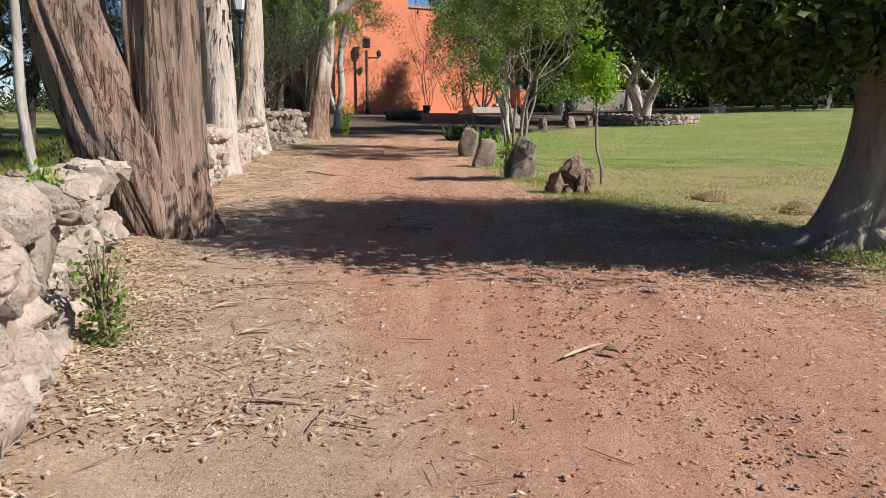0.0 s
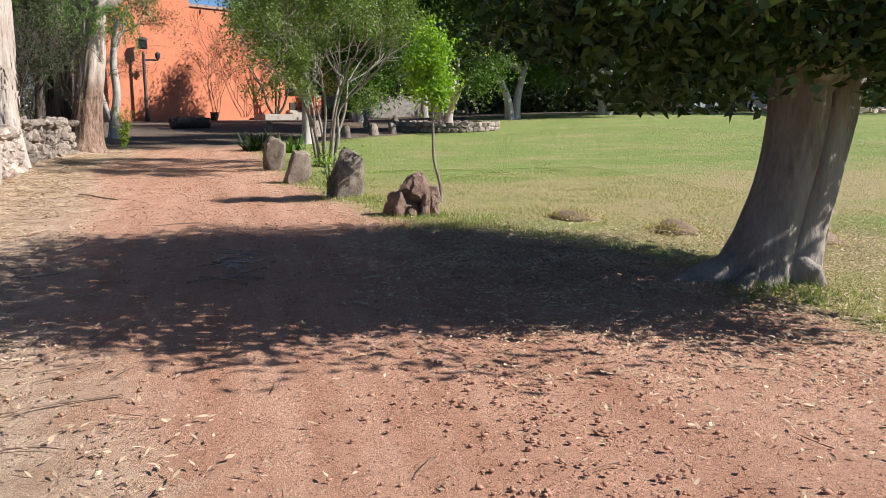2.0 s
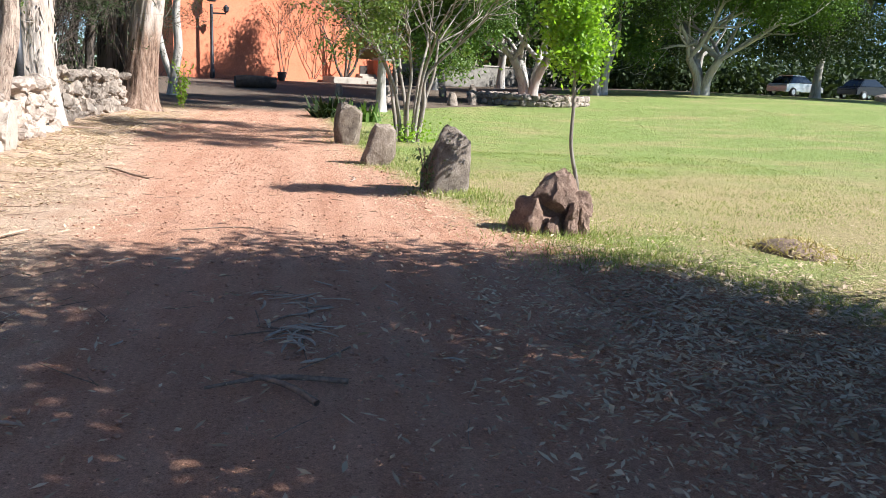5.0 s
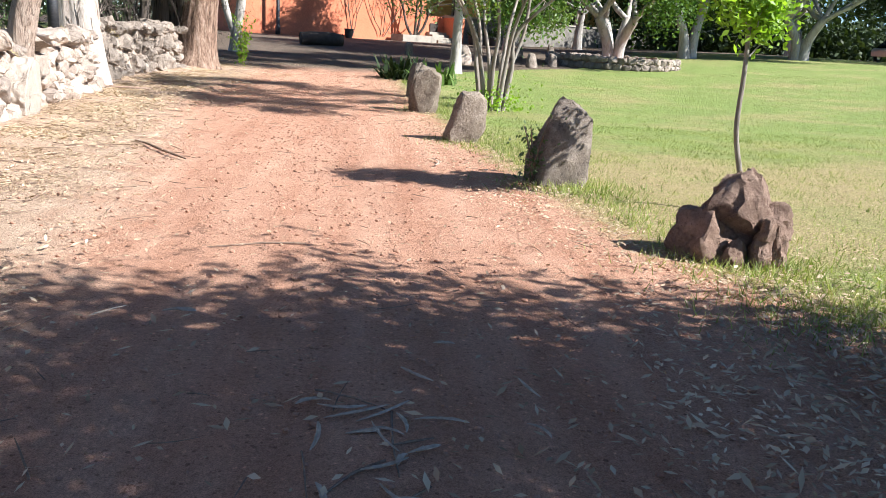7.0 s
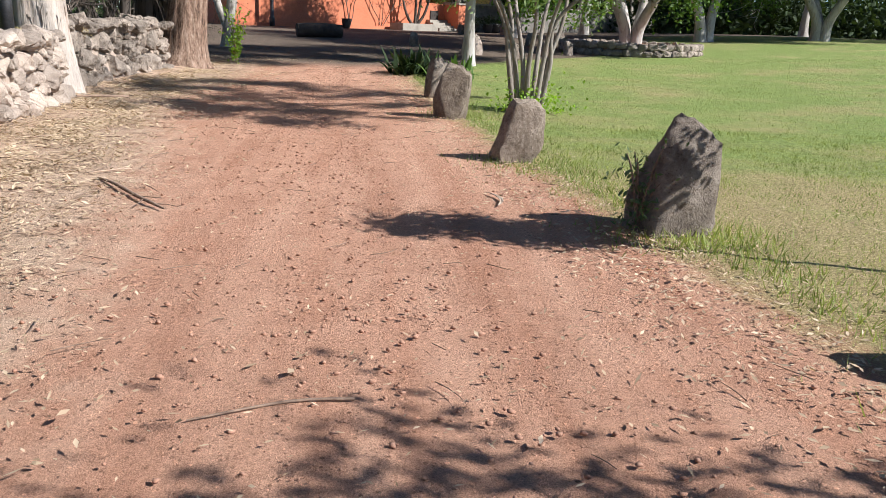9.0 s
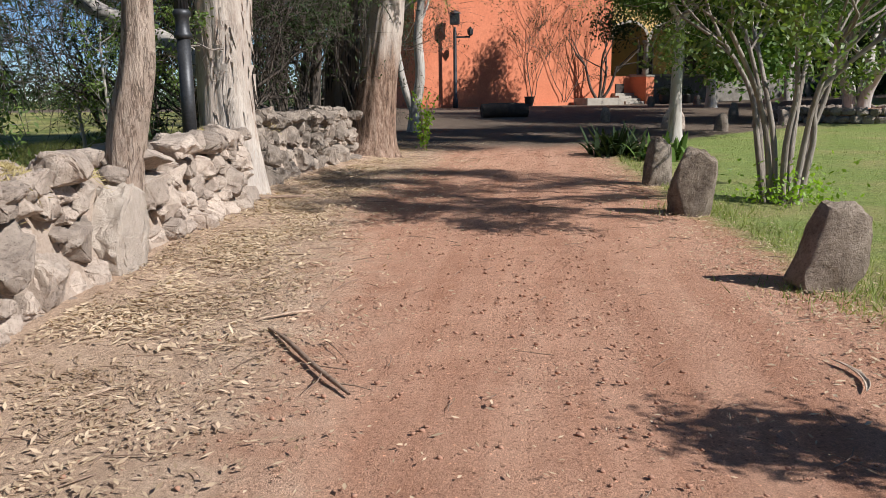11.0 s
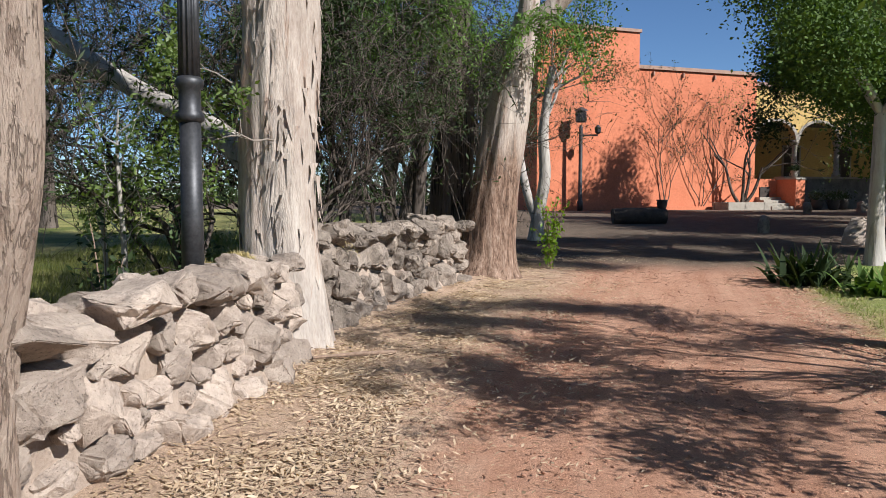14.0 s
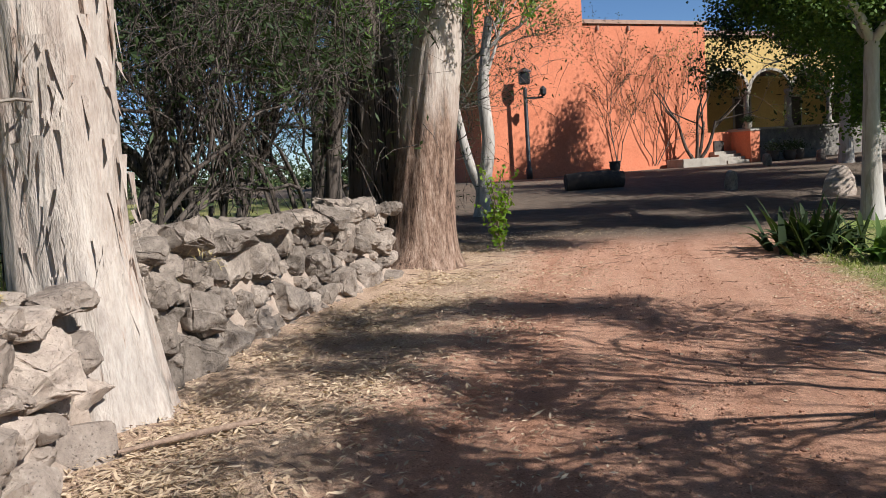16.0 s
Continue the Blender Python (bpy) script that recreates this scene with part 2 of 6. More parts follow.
def ground_mat():
    """Red earth of the track, pale dust of the verge, mown lawn, rough field and the grey forecourt darkened for tree
    shade, each by its distance field.
    """
    m, nt, b = nodes_of("ground_earth_and_grass")
    w = world_coords(nt)
    n1, n2, n3 = noise_node(nt, w, 0.5, 5), noise_node(nt, w, 3.0, 6), noise_node(nt, w, 45.0, 5, 0.75)
    grit = noise_node(nt, w, 160.0, 3, 0.8)
    streak = noise_node(nt, world_coords(nt, (3.0, 0.22, 1)), 1.0, 5, 0.6)
    red = ramp(nt, n2, [(0.3, (0.41, 0.205, 0.128)), (0.7, (0.55, 0.31, 0.207))])
    red = mix(nt, 0.45, red, ramp(nt, streak, [(0.35, (0.38, 0.185, 0.115)), (0.65, (0.62, 0.385, 0.27))]))
    tan = ramp(nt, n2, [(0.3, (0.40, 0.275, 0.19)), (0.7, (0.55, 0.40, 0.29))])
    # grey forecourt earth, darkened to carry the shade of the big trees
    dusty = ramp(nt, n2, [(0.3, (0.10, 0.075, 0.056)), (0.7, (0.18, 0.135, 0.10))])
    lawn = ramp(nt, n3, [(0.25, (0.075, 0.115, 0.022)), (0.5, (0.19, 0.245, 0.065)), (0.75, (0.36, 0.40, 0.15))])
    dry = ramp(nt, n3, [(0.3, (0.19, 0.145, 0.06)), (0.7, (0.48, 0.39, 0.20))])
    worn = smooth(nt, math_node(nt, "ADD", noise_node(nt, world_coords(nt, (0.35, 0.5, 1)), 1.0, 5), attr(nt, "dry")), 0.42, 0.8)
    tuft = noise_node(nt, w, 9.0, 5, 0.7)
    lawn = mix(nt, 1.0, lawn, ramp(nt, tuft, [(0.32, (0.55, 0.62, 0.5)), (0.5, (1.0, 1.0, 1.0)), (0.68, (1.3, 1.2, 1.15))]), "MULTIPLY")
    lawn = mix(nt, worn, lawn, dry)
    field = mix(nt, smooth(nt, n1, 0.35, 0.65), ramp(nt, n3, [(0.3, (0.075, 0.10, 0.025)), (0.7, (0.17, 0.19, 0.05))]), ramp(nt, n3, [(0.3, (0.20, 0.19, 0.06)), (0.7, (0.40, 0.36, 0.14))]))
    wob = math_node(nt, "MULTIPLY", math_node(nt, "SUBTRACT", n2, 0.5), 1.1)
    col = mix(nt, smooth(nt, math_node(nt, "ADD", attr(nt, "verge"), wob), -0.4, 0.7), red, tan)
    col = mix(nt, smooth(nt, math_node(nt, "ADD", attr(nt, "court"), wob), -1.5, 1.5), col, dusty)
    fine_w = math_node(nt, "MULTIPLY", math_node(nt, "SUBTRACT", n3, 0.5), 0.7)
    col = mix(nt, smooth(nt, math_node(nt, "ADD", math_node(nt, "ADD", attr(nt, "grass"), wob), fine_w), -0.15, 0.35), col, lawn)
    col = mix(nt, smooth(nt, math_node(nt, "ADD", attr(nt, "field"), wob), -0.3, 0.6), col, field)
    col = mix(nt, 0.75, col, mix(nt, 1.0, col, ramp(nt, grit, [(0.34, (0.5, 0.48, 0.46)), (0.62, (1.3, 1.3, 1.3))]), "MULTIPLY"))
    col = mix(nt, 1.0, col, ramp(nt, n3, [(0.3, (0.72, 0.7, 0.69)), (0.5, (1.0, 1.0, 1.0)), (0.7, (1.2, 1.2, 1.2))]), "MULTIPLY")
    vor = nt.nodes.new("ShaderNodeTexVoronoi")
    vor.inputs["Scale"].default_value = 38.0
    nt.links.new(w, vor.inputs["Vector"])
    grain = nt.nodes.new("ShaderNodeSeparateColor")
    nt.links.new(vor.outputs["Color"], grain.inputs[0])
    dot = math_node(nt, "SUBTRACT", 1.0, smooth(nt, math_node(nt, "ADD", vor.outputs["Distance"], math_node(nt, "MULTIPLY", grain.outputs[1], 0.35)), 0.30, 0.42))
    col = mix(nt, math_node(nt, "MULTIPLY", dot, 0.8), col, mix(nt, 1.0, col, ramp(nt, grain.outputs[0], [(0.0, (0.42, 0.38, 0.36)), (0.6, (0.85, 0.84, 0.83)), (1.0, (1.75, 1.75, 1.7))]), "MULTIPLY"))
    nt.links.new(col, b.inputs["Base Color"])
    b.inputs["Roughness"].default_value = 0.95
    b.inputs["Specular IOR Level"].default_value = 0.2
    n2 = math_node(nt, "ADD", n2, math_node(nt, "MULTIPLY", dot, 0.12))
    bump(nt, b, math_node(nt, "ADD", math_node(nt, "ADD", n2, math_node(nt, "MULTIPLY", n3, 0.5)), math_node(nt, "MULTIPLY", grit, 0.4)), 0.95, 0.03)
    return m


M_GROUND = ground_mat()
M_ROCK = stone_mat("pale_dusty_field_stone", (0.20, 0.158, 0.13), (0.42, 0.336, 0.275), (0.58, 0.48, 0.395), 0.28)
M_GREYROCK = stone_mat("grey_field_stone", (0.088, 0.07, 0.058), (0.265, 0.215, 0.175), (0.46, 0.38, 0.31), 0.3)
M_CORE = stone_mat("dusty_mortar", (0.27, 0.20, 0.155), (0.43, 0.335, 0.265), (0.54, 0.43, 0.35), 0.0, 0.4)
M_MORTAR = stone_mat("smooth_grey_mortar", (0.34, 0.285, 0.235), (0.45, 0.375, 0.31), (0.53, 0.445, 0.375), 0.0, 0.3)
M_DARKROCK = stone_mat("dark_lava_stone", (0.088, 0.068, 0.053), (0.225, 0.18, 0.145), (0.42, 0.35, 0.285), 0.12)
M_BROWNROCK = stone_mat("brown_lava_stone", (0.085, 0.062, 0.046), (0.22, 0.17, 0.13), (0.40, 0.33, 0.26), 0.12)
M_REDROCK = stone_mat("reddish_lava_stone", (0.095, 0.056, 0.042), (0.23, 0.15, 0.112), (0.41, 0.285, 0.215), 0.12)
M_BARK_RED = bark_mat("fibrous_brown_bark", (0.055, 0.03, 0.021), (0.20, 0.125, 0.092), (0.40, 0.30, 0.24), 10.0, 1.0, 0.4, 0.7, 0.7)
M_BARK_WHITE = gum_mat("pale_peeling_bark")
M_BARK_FORKED = gum_mat("brown_footed_gum_bark", 2.4)
M_BARK_TAN = bark_mat("ribbed_tan_bark", (0.13, 0.082, 0.058), (0.38, 0.275, 0.21), (0.60, 0.485, 0.395), 14.0, 1.0, 0.2, 0.5, 5.5)
# near-black bark; on trees behind the wall the colour carries their shade
M_BARK_DARK = bark_mat("dark_and_shaded_bark", (0.03, 0.025, 0.02), (0.09, 0.07, 0.055), (0.16, 0.13, 0.11), 9.0, 0.8)
M_BARK_SMOOTH = bark_mat("smooth_grey_bark", (0.20, 0.17, 0.145), (0.36, 0.32, 0.28), (0.50, 0.46, 0.42), 3.0, 0.5, 0.0, 0.35)
M_BARK_FIG = bark_mat("dark_grey_fig_bark", (0.07, 0.055, 0.044), (0.20, 0.165, 0.135), (0.37, 0.325, 0.28), 4.0, 0.8, 0.1, 0.1, 1.5)
M_LEAF_FIG = leaf_mat("glossy_dark_leaf", (0.010, 0.024, 0.006), (0.075, 0.125, 0.024), 0.42, 0.12, 0.35)
M_LEAF_BUSH = leaf_mat("small_olive_leaf", (0.06, 0.10, 0.02), (0.17, 0.23, 0.055), 0.5, 0.35)
M_LEAF_LIME = leaf_mat("bright_lime_leaf", (0.14, 0.24, 0.02), (0.27, 0.40, 0.05), 0.45, 0.5)
M_LEAF_TREE = leaf_mat("round_green_leaf", (0.035, 0.08, 0.014), (0.12, 0.19, 0.035), 0.65, 0.28, 0.25)
# dark leaf tone; on the field trees it also stands in for shade
M_LEAF_DARK = leaf_mat("dull_dark_leaf", (0.016, 0.03, 0.010), (0.055, 0.08, 0.027), 0.6, 0.15, 0.2)
M_LEAF_DENSE = leaf_mat("deep_green_leaf", (0.02, 0.045, 0.009), (0.10, 0.16, 0.028), 0.65, 0.2, 0.25)
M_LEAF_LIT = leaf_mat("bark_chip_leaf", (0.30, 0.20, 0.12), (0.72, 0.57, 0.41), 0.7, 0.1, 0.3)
M_LEAF_EUC = leaf_mat("grey_green_gum_leaf", (0.05, 0.085, 0.03), (0.12, 0.17, 0.07), 0.5, 0.3)
M_LEAF_FEATHER = leaf_mat("feathery_green_leaf", (0.07, 0.14, 0.025), (0.17, 0.28, 0.06), 0.55, 0.4)
M_LITTER = leaf_mat("dry_fallen_leaf", (0.20, 0.125, 0.07), (0.72, 0.56, 0.40), 0.7, 0.1, 0.3)
M_GRASS = leaf_mat("grass_blade", (0.075, 0.125, 0.02), (0.42, 0.44, 0.16), 0.6, 0.3, 0.3)
# field blades run from a dark shade tone to a sunlit yellow
M_FIELDGRASS = leaf_mat("shade_toned_field_grass", (0.05, 0.08, 0.015), (0.27, 0.26, 0.08), 0.65, 0.25, 0.2)
M_STRAW = leaf_mat("straw_blade", (0.30, 0.23, 0.10), (0.55, 0.45, 0.24), 0.7, 0.2, 0.3)
M_CLOD = simple("red_earth_clod", (0.29, 0.14, 0.088), (0.46, 0.26, 0.175), 14.0, 0.95, 0, 0.8, 0.01, space="World")
M_STICK = simple("weathered_twig", (0.11, 0.065, 0.045), (0.30, 0.21, 0.15), 20.0, 0.9, 0, 0.6, 0.004)
M_BARKSTRIP = simple("grey_bark_strip", (0.30, 0.215, 0.155), (0.58, 0.47, 0.37), 24.0, 0.9, 0, 0.6, 0.004)
M_BARKTAN = simple("tan_bark_strip", (0.26, 0.165, 0.11), (0.55, 0.41, 0.30), 30.0, 0.9, 0, 0.6, 0.004)
M_ORANGE = simple("orange_limewash", (0.52, 0.155, 0.075), (0.62, 0.21, 0.11), 0.8, 0.92, 0, 0.5, 0.02, fine=9)
M_YELLOW = simple("ochre_limewash", (0.44, 0.30, 0.10), (0.54, 0.38, 0.14), 0.8, 0.92, 0, 0.4, 0.02, fine=9)
M_STONEWHITE = simple("pale_carved_stone", (0.24, 0.21, 0.17), (0.40, 0.355, 0.30), 3.0, 0.85, 0, 0.5, 0.02)
M_TERRACE = simple("rubble_masonry", (0.10, 0.09, 0.08), (0.26, 0.235, 0.20), 2.6, 0.95, 0, 1.0, 0.06, fine=12)
M_BLACK = simple("black_painted_iron", (0.03, 0.031, 0.034), (0.085, 0.085, 0.09), 6.0, 0.5, 0.6, 0.25, 0.003)
M_DOOR = simple("dark_doorway_and_niche", (0.02, 0.015, 0.012), (0.05, 0.035, 0.028), 3.0, 0.7)
M_POTDARK = simple("dark_glazed_clay", (0.03, 0.028, 0.026), (0.07, 0.06, 0.055), 6.0, 0.6)
M_WOOD = simple("dark_timber", (0.025, 0.02, 0.018), (0.08, 0.06, 0.05), 5.0, 0.95, 0, 0.9, 0.03)
M_TILE = simple("roof_edge_clay", (0.26, 0.15, 0.11), (0.42, 0.28, 0.21), 4.0, 0.9)
M_GLASSL, _nt, _b = nodes_of("frosted_lantern_glass")
_b.inputs["Base Color"].default_value, _b.inputs["Roughness"].default_value = (0.75, 0.78, 0.78, 1), 0.35
M_CARPAINT, _nt, _b = nodes_of("silver_car_paint")
_b.inputs["Base Color"].default_value, _b.inputs["Roughness"].default_value, _b.inputs["Metallic"].default_value = (0.55, 0.56, 0.58, 1), 0.25, 0.6
M_CARDARK, _nt, _b = nodes_of("dark_car_paint")
_b.inputs["Base Color"].default_value, _b.inputs["Roughness"].default_value, _b.inputs["Metallic"].default_value = (0.03, 0.03, 0.035, 1), 0.25, 0.4
M_CARGLASS, _nt, _b = nodes_of("tinted_car_glass")
_b.inputs["Base Color"].default_value, _b.inputs["Roughness"].default_value = (0.02, 0.025, 0.03, 1), 0.06
M_RUBBER = simple("tyre_rubber", (0.015, 0.015, 0.015), (0.03, 0.03, 0.03), 20.0, 0.9)


# ---- mesh helpers ----
def mesh_np(name, verts, faces, material, smooth_shade=False):
    """A mesh from arrays: verts (n, 3), faces (m, 3 or 4)."""
    verts, faces = np.asarray(verts, np.float32), np.asarray(faces, np.int32)
    me = bpy.data.meshes.new(name)
    k = faces.shape[1]
    me.vertices.add(len(verts))
    me.vertices.foreach_set("co", verts.ravel())
    me.loops.add(faces.size)
    me.loops.foreach_set("vertex_index", faces.ravel())
    me.polygons.add(len(faces))
    me.polygons.foreach_set("loop_start", np.arange(0, faces.size, k, dtype=np.int32))
    me.update(calc_edges=True)
    me.validate()
    if smooth_shade:
        me.polygons.foreach_set("use_smooth", np.ones(len(me.polygons), bool))
    me.materials.append(material)
    return me


def part_me(name, me, parent, label="", at=None):
    ob = new(name, me)
    if parent is not None:
        ob.parent = parent
    if at is not None:
        ob.location = at
    if label:
        ob["label"] = label
    if name in ("branchwork", "loose_bark", "undergrowth", "straw", "branchwork", "foliage", "crown"):
        ob["kind"] = "stuff"
    return ob


def part(name, bm, material, parent, label="", smooth_shade=False):
    me = bpy.data.meshes.new(name)
    bm.to_mesh(me)
    bm.free()
    me.materials.append(material)
    if smooth_shade:
        me.polygons.foreach_set("use_smooth", np.ones(len(me.polygons), bool))
    return part_me(name, me, parent, label)


def thing(name, at, label, category, group="", kind="", rz=0.0):
    ob = new(name)
    ob.matrix_basis = pose(*at, 0, 0, rz)
    ob.empty_display_size = 0.2
    return tagged(ob, label, category, group, kind)


def box(bm, x0, x1, y0, y1, z0, z1, bevel=0.0):
    r = bmesh.ops.create_cube(bm, size=1.0)
    for v in r["verts"]:
        v.co = Vector((x0 + (v.co.x + 0.5) * (x1 - x0), y0 + (v.co.y + 0.5) * (y1 - y0), z0 + (v.co.z + 0.5) * (z1 - z0)))
    if bevel:
        es = list({e for v in r["verts"] for e in v.link_edges})
        bmesh.ops.bevel(bm, geom=es, offset=bevel, segments=2, affect="EDGES", clamp_overlap=True)
    return bm


def lathe(bm, profile, seg=24, at=(0, 0), flutes=0, depth=0.0):
    """A turned shape from (radius, height) pairs; flutes cut into its side."""
    rings = []
    for r, z, *cut in profile:
        ring = []
        for k in range(seg):
            a = 2 * math.pi * k / seg
            rr = r * (1 - (depth if cut and cut[0] else 0) * (0.5 - 0.5 * math.cos(flutes * a)))
            ring.append(bm.verts.new((at[0] + rr * math.cos(a), at[1] + rr * math.sin(a), z)))
        rings.append(ring)
    for a, b in zip(rings, rings[1:]):
        for k in range(seg):
            bm.faces.new((a[k], a[(k + 1) % seg], b[(k + 1) % seg], b[k]))
    bm.faces.new(rings[0][::-1]), bm.faces.new(rings[-1])
    return bm


def tube_np(pts, radii, seg=10, rough=0.0, freq=3.0, flare=0.0, seed=0.0, cap=True):
    """Verts and quads of a round limb along pts. rough: furrows; flare: spread of the roots at its foot."""
    pts = [Vector(p) for p in pts]
    verts, faces = [], []
    side = Vector((1, 0, 0))
    for i, p in enumerate(pts):
        d = (pts[min(i + 1, len(pts) - 1)] - pts[max(i - 1, 0)]).normalized()
        side = (side - d * side.dot(d)).normalized()
        up = d.cross(side)
        h = p.z - pts[0].z
        for k in range(seg):
            a = 2 * math.pi * k / seg
            r = radii[i]
            if flare:
                r *= 1 + flare * math.exp(-h / 0.28) * (0.55 + 0.45 * math.cos(5 * a + seed) * math.cos(2 * a - seed))
            if rough:
                c, s = math.cos(a), math.sin(a)
                r *= 1 + rough * (noise.noise((c * freq + seed, s * freq, h * 0.55)) + 0.6 * noise.noise((c * freq * 3 + seed, s * freq * 3, h * 1.1 + seed)))
                r *= 1 + rough * 0.5 * noise.noise((c * 0.9, s * 0.9 + seed, h * 0.8))
            verts.append(p + (side * math.cos(a) + up * math.sin(a)) * r)
    n = len(pts)
    for i in range(n - 1):
        for k in range(seg):
            faces.append((i * seg + k, i * seg + (k + 1) % seg, (i + 1) * seg + (k + 1) % seg, (i + 1) * seg + k))
    return np.array([tuple(v) for v in verts]), np.array(faces)


def join_np(pieces):
    vs, fs, n = [], [], 0
    for v, f in pieces:
        vs.append(v), fs.append(f + n)
        n += len(v)
    return np.concatenate(vs), np.concatenate(fs)


def spline(pts, step):
    """Points along a smooth line through pts (x, y, z, radius), about step apart."""
    pts = np.array(pts, float)
    out = []
    for i in range(len(pts) - 1):
        p0, p1, p2, p3 = pts[max(i - 1, 0)], pts[i], pts[i + 1], pts[min(i + 2, len(pts) - 1)]
        n = max(1, int(np.linalg.norm((p2 - p1)[:3]) / step))
        for k in range(n):
            t = k / n
            out.append(0.5 * (2 * p1 + (p2 - p0) * t + (2 * p0 - 5 * p1 + 4 * p2 - p3) * t * t + (3 * p1 - p0 - 3 * p2 + p3) * t ** 3))
    out.append(pts[-1])
    out = np.array(out)
    return out[:, :3], out[:, 3]


def leaves_np(rng, centers, length, width, droop=0.0, fold=0.25, upright=0.0):
    """Folded pointed leaves: 4 corners, 2 triangles each, at centers, turned at random."""
    n = len(centers)
    d = rng.normal(size=(n, 3))
    d[:, 2] = d[:, 2] * (1 - abs(droop)) - droop * 1.5 + upright
    d /= np.linalg.norm(d, axis=1, keepdims=True)
    s = np.cross(d, rng.normal(size=(n, 3)))
    s /= np.linalg.norm(s, axis=1, keepdims=True) + 1e-9
    u = np.cross(d, s)
    L = (length * rng.uniform(0.65, 1.25, n))[:, None]
    W = (width * rng.uniform(0.7, 1.2, n))[:, None]
    base = centers - d * L * 0.5
    tip = centers + d * L * 0.5
    mid = centers - d * L * 0.06 - u * W * fold
    a, b = mid + s * W * 0.5 + u * W * fold * 1.4, mid - s * W * 0.5 + u * W * fold * 1.4
    v = np.stack([base, a, tip, b], 1).reshape(-1, 3)
    i = np.arange(n)[:, None] * 4
    f = np.concatenate([i + [0, 1, 2], i + [0, 2, 3]], 0)
    return v, f


def grow(rng, p, d, length, r, depth, limbs, tips, spread=0.6, rise=0.1, droop=0.0, kids=3, shrink=0.66, wander=0.22):
    """A limb that forks again and again. limbs: (points, radii, level); tips: points of the last twigs."""
    p, d = np.array(p, float), np.array(d, float)
    n = 5
    pts, rad = [p], [r]
    for k in range(n):
        d = d + rng.normal(size=3) * wander + np.array([0, 0, rise - droop * (k / n)])
        d /= np.linalg.norm(d)
        pts.append(pts[-1] + d * length / n)
        rad.append(r * (1 - 0.55 * (k + 1) / n))
    limbs.append((pts, rad, depth))
    if depth == 0:
        tips.extend(pts[1:])
        return
    for k in range(kids):
        at = n - (k % 3 if k else 0)
        c = rng.normal(size=3)
        c -= d * (c @ d)
        c /= np.linalg.norm(c) + 1e-9
        nd = d * math.cos(spread) + c * math.sin(spread) * rng.uniform(0.7, 1.2)
        grow(rng, pts[at], nd, length * shrink * rng.uniform(0.8, 1.2), rad[at] * 0.8, depth - 1, limbs, tips, spread, rise, droop, kids, shrink, wander)


def add_limbs(tree, limbs, material, seg=8):
    """Stout limbs as parts of their own, all thin twigs as one."""
    stout = [l for l in limbs if l[1][0] > 0.045]
    thin = [l for l in limbs if l[1][0] <= 0.045]
    for pts, rad, _ in stout:
        v, f = tube_np(pts, rad, seg)
        part_me("limb", mesh_np("limb", v, f, material, True), tree)
    if thin:
        v, f = join_np([tube_np(pts, rad, 4) for pts, rad, _ in thin])
        part_me("branchwork", mesh_np("branchwork", v, f, material, True), tree)


def crown_from(rng, tips, per, sigma, squash=1.0):
    tips = np.array(tips)
    c = np.repeat(tips, per, 0)
    return c + rng.normal(size=c.shape) * np.array([sigma, sigma, sigma * squash])


def S(t):
    t = min(max(t, 0.0), 1.0)
    return t * t * (3 - 2 * t)


def ground_z(x, y):
    """The height of the ground: flat along the track, rising towards the house and the far lawn."""
    return 0.75 * S((y - 26) / 36) + 0.6 * S((x - 8) / 25)


def curve_at(pts, y):
    ys, xs = [p[1] for p in pts], [p[0] for p in pts]
    return float(np.interp(y, ys, xs))


# ---- ground ----
EDGE_R = [(3.6, -40), (4.2, 4.0), (4.5, 6.5), (4.5, 9.3), (3.4, 11.6), (2.3, 13.5), (1.85, 17.0), (1.55, 20.0), (1.35, 23.0), (1.1, 27.0), (1.0, 31.0), (1.6, 34.0), (5.0, 38.2), (8.75, 41.8), (11.0, 46.0), (14.0, 50.0), (17.0, 61.0), (21.0, 65.0), (32.0, 71.0)]
EDGE_L = [(-0.3, -40), (-0.35, 1.2), (-0.76, 3.2), (-1.6, 5.8), (-2.45, 8.3), (-2.75, 9.9), (-3.35, 15.6), (-3.82, 18.8), (-4.55, 22.5), (-4.85, 24.5), (-4.85, 26.5), (-4.6, 30.3), (-4.9, 36), (-8, 44), (-13, 52), (-20, 58), (-40, 60)]
COURT = [(-60, 36.5), (0.5, 36.5), (5.0, 38.6), (8.75, 41.8), (14.0, 50.0), (17.0, 61.0), (21.3, 65.0), (26.2, 66.0), (40, 67), (80, 68)]


def court_y(x):
    return float(np.interp(x, [p[0] for p in COURT], [p[1] for p in COURT]))


def axis_steps(parts):
    out = []
    for a, b, step in parts:
        out += list(np.arange(a, b, step))
    return out + [parts[-1][1]]


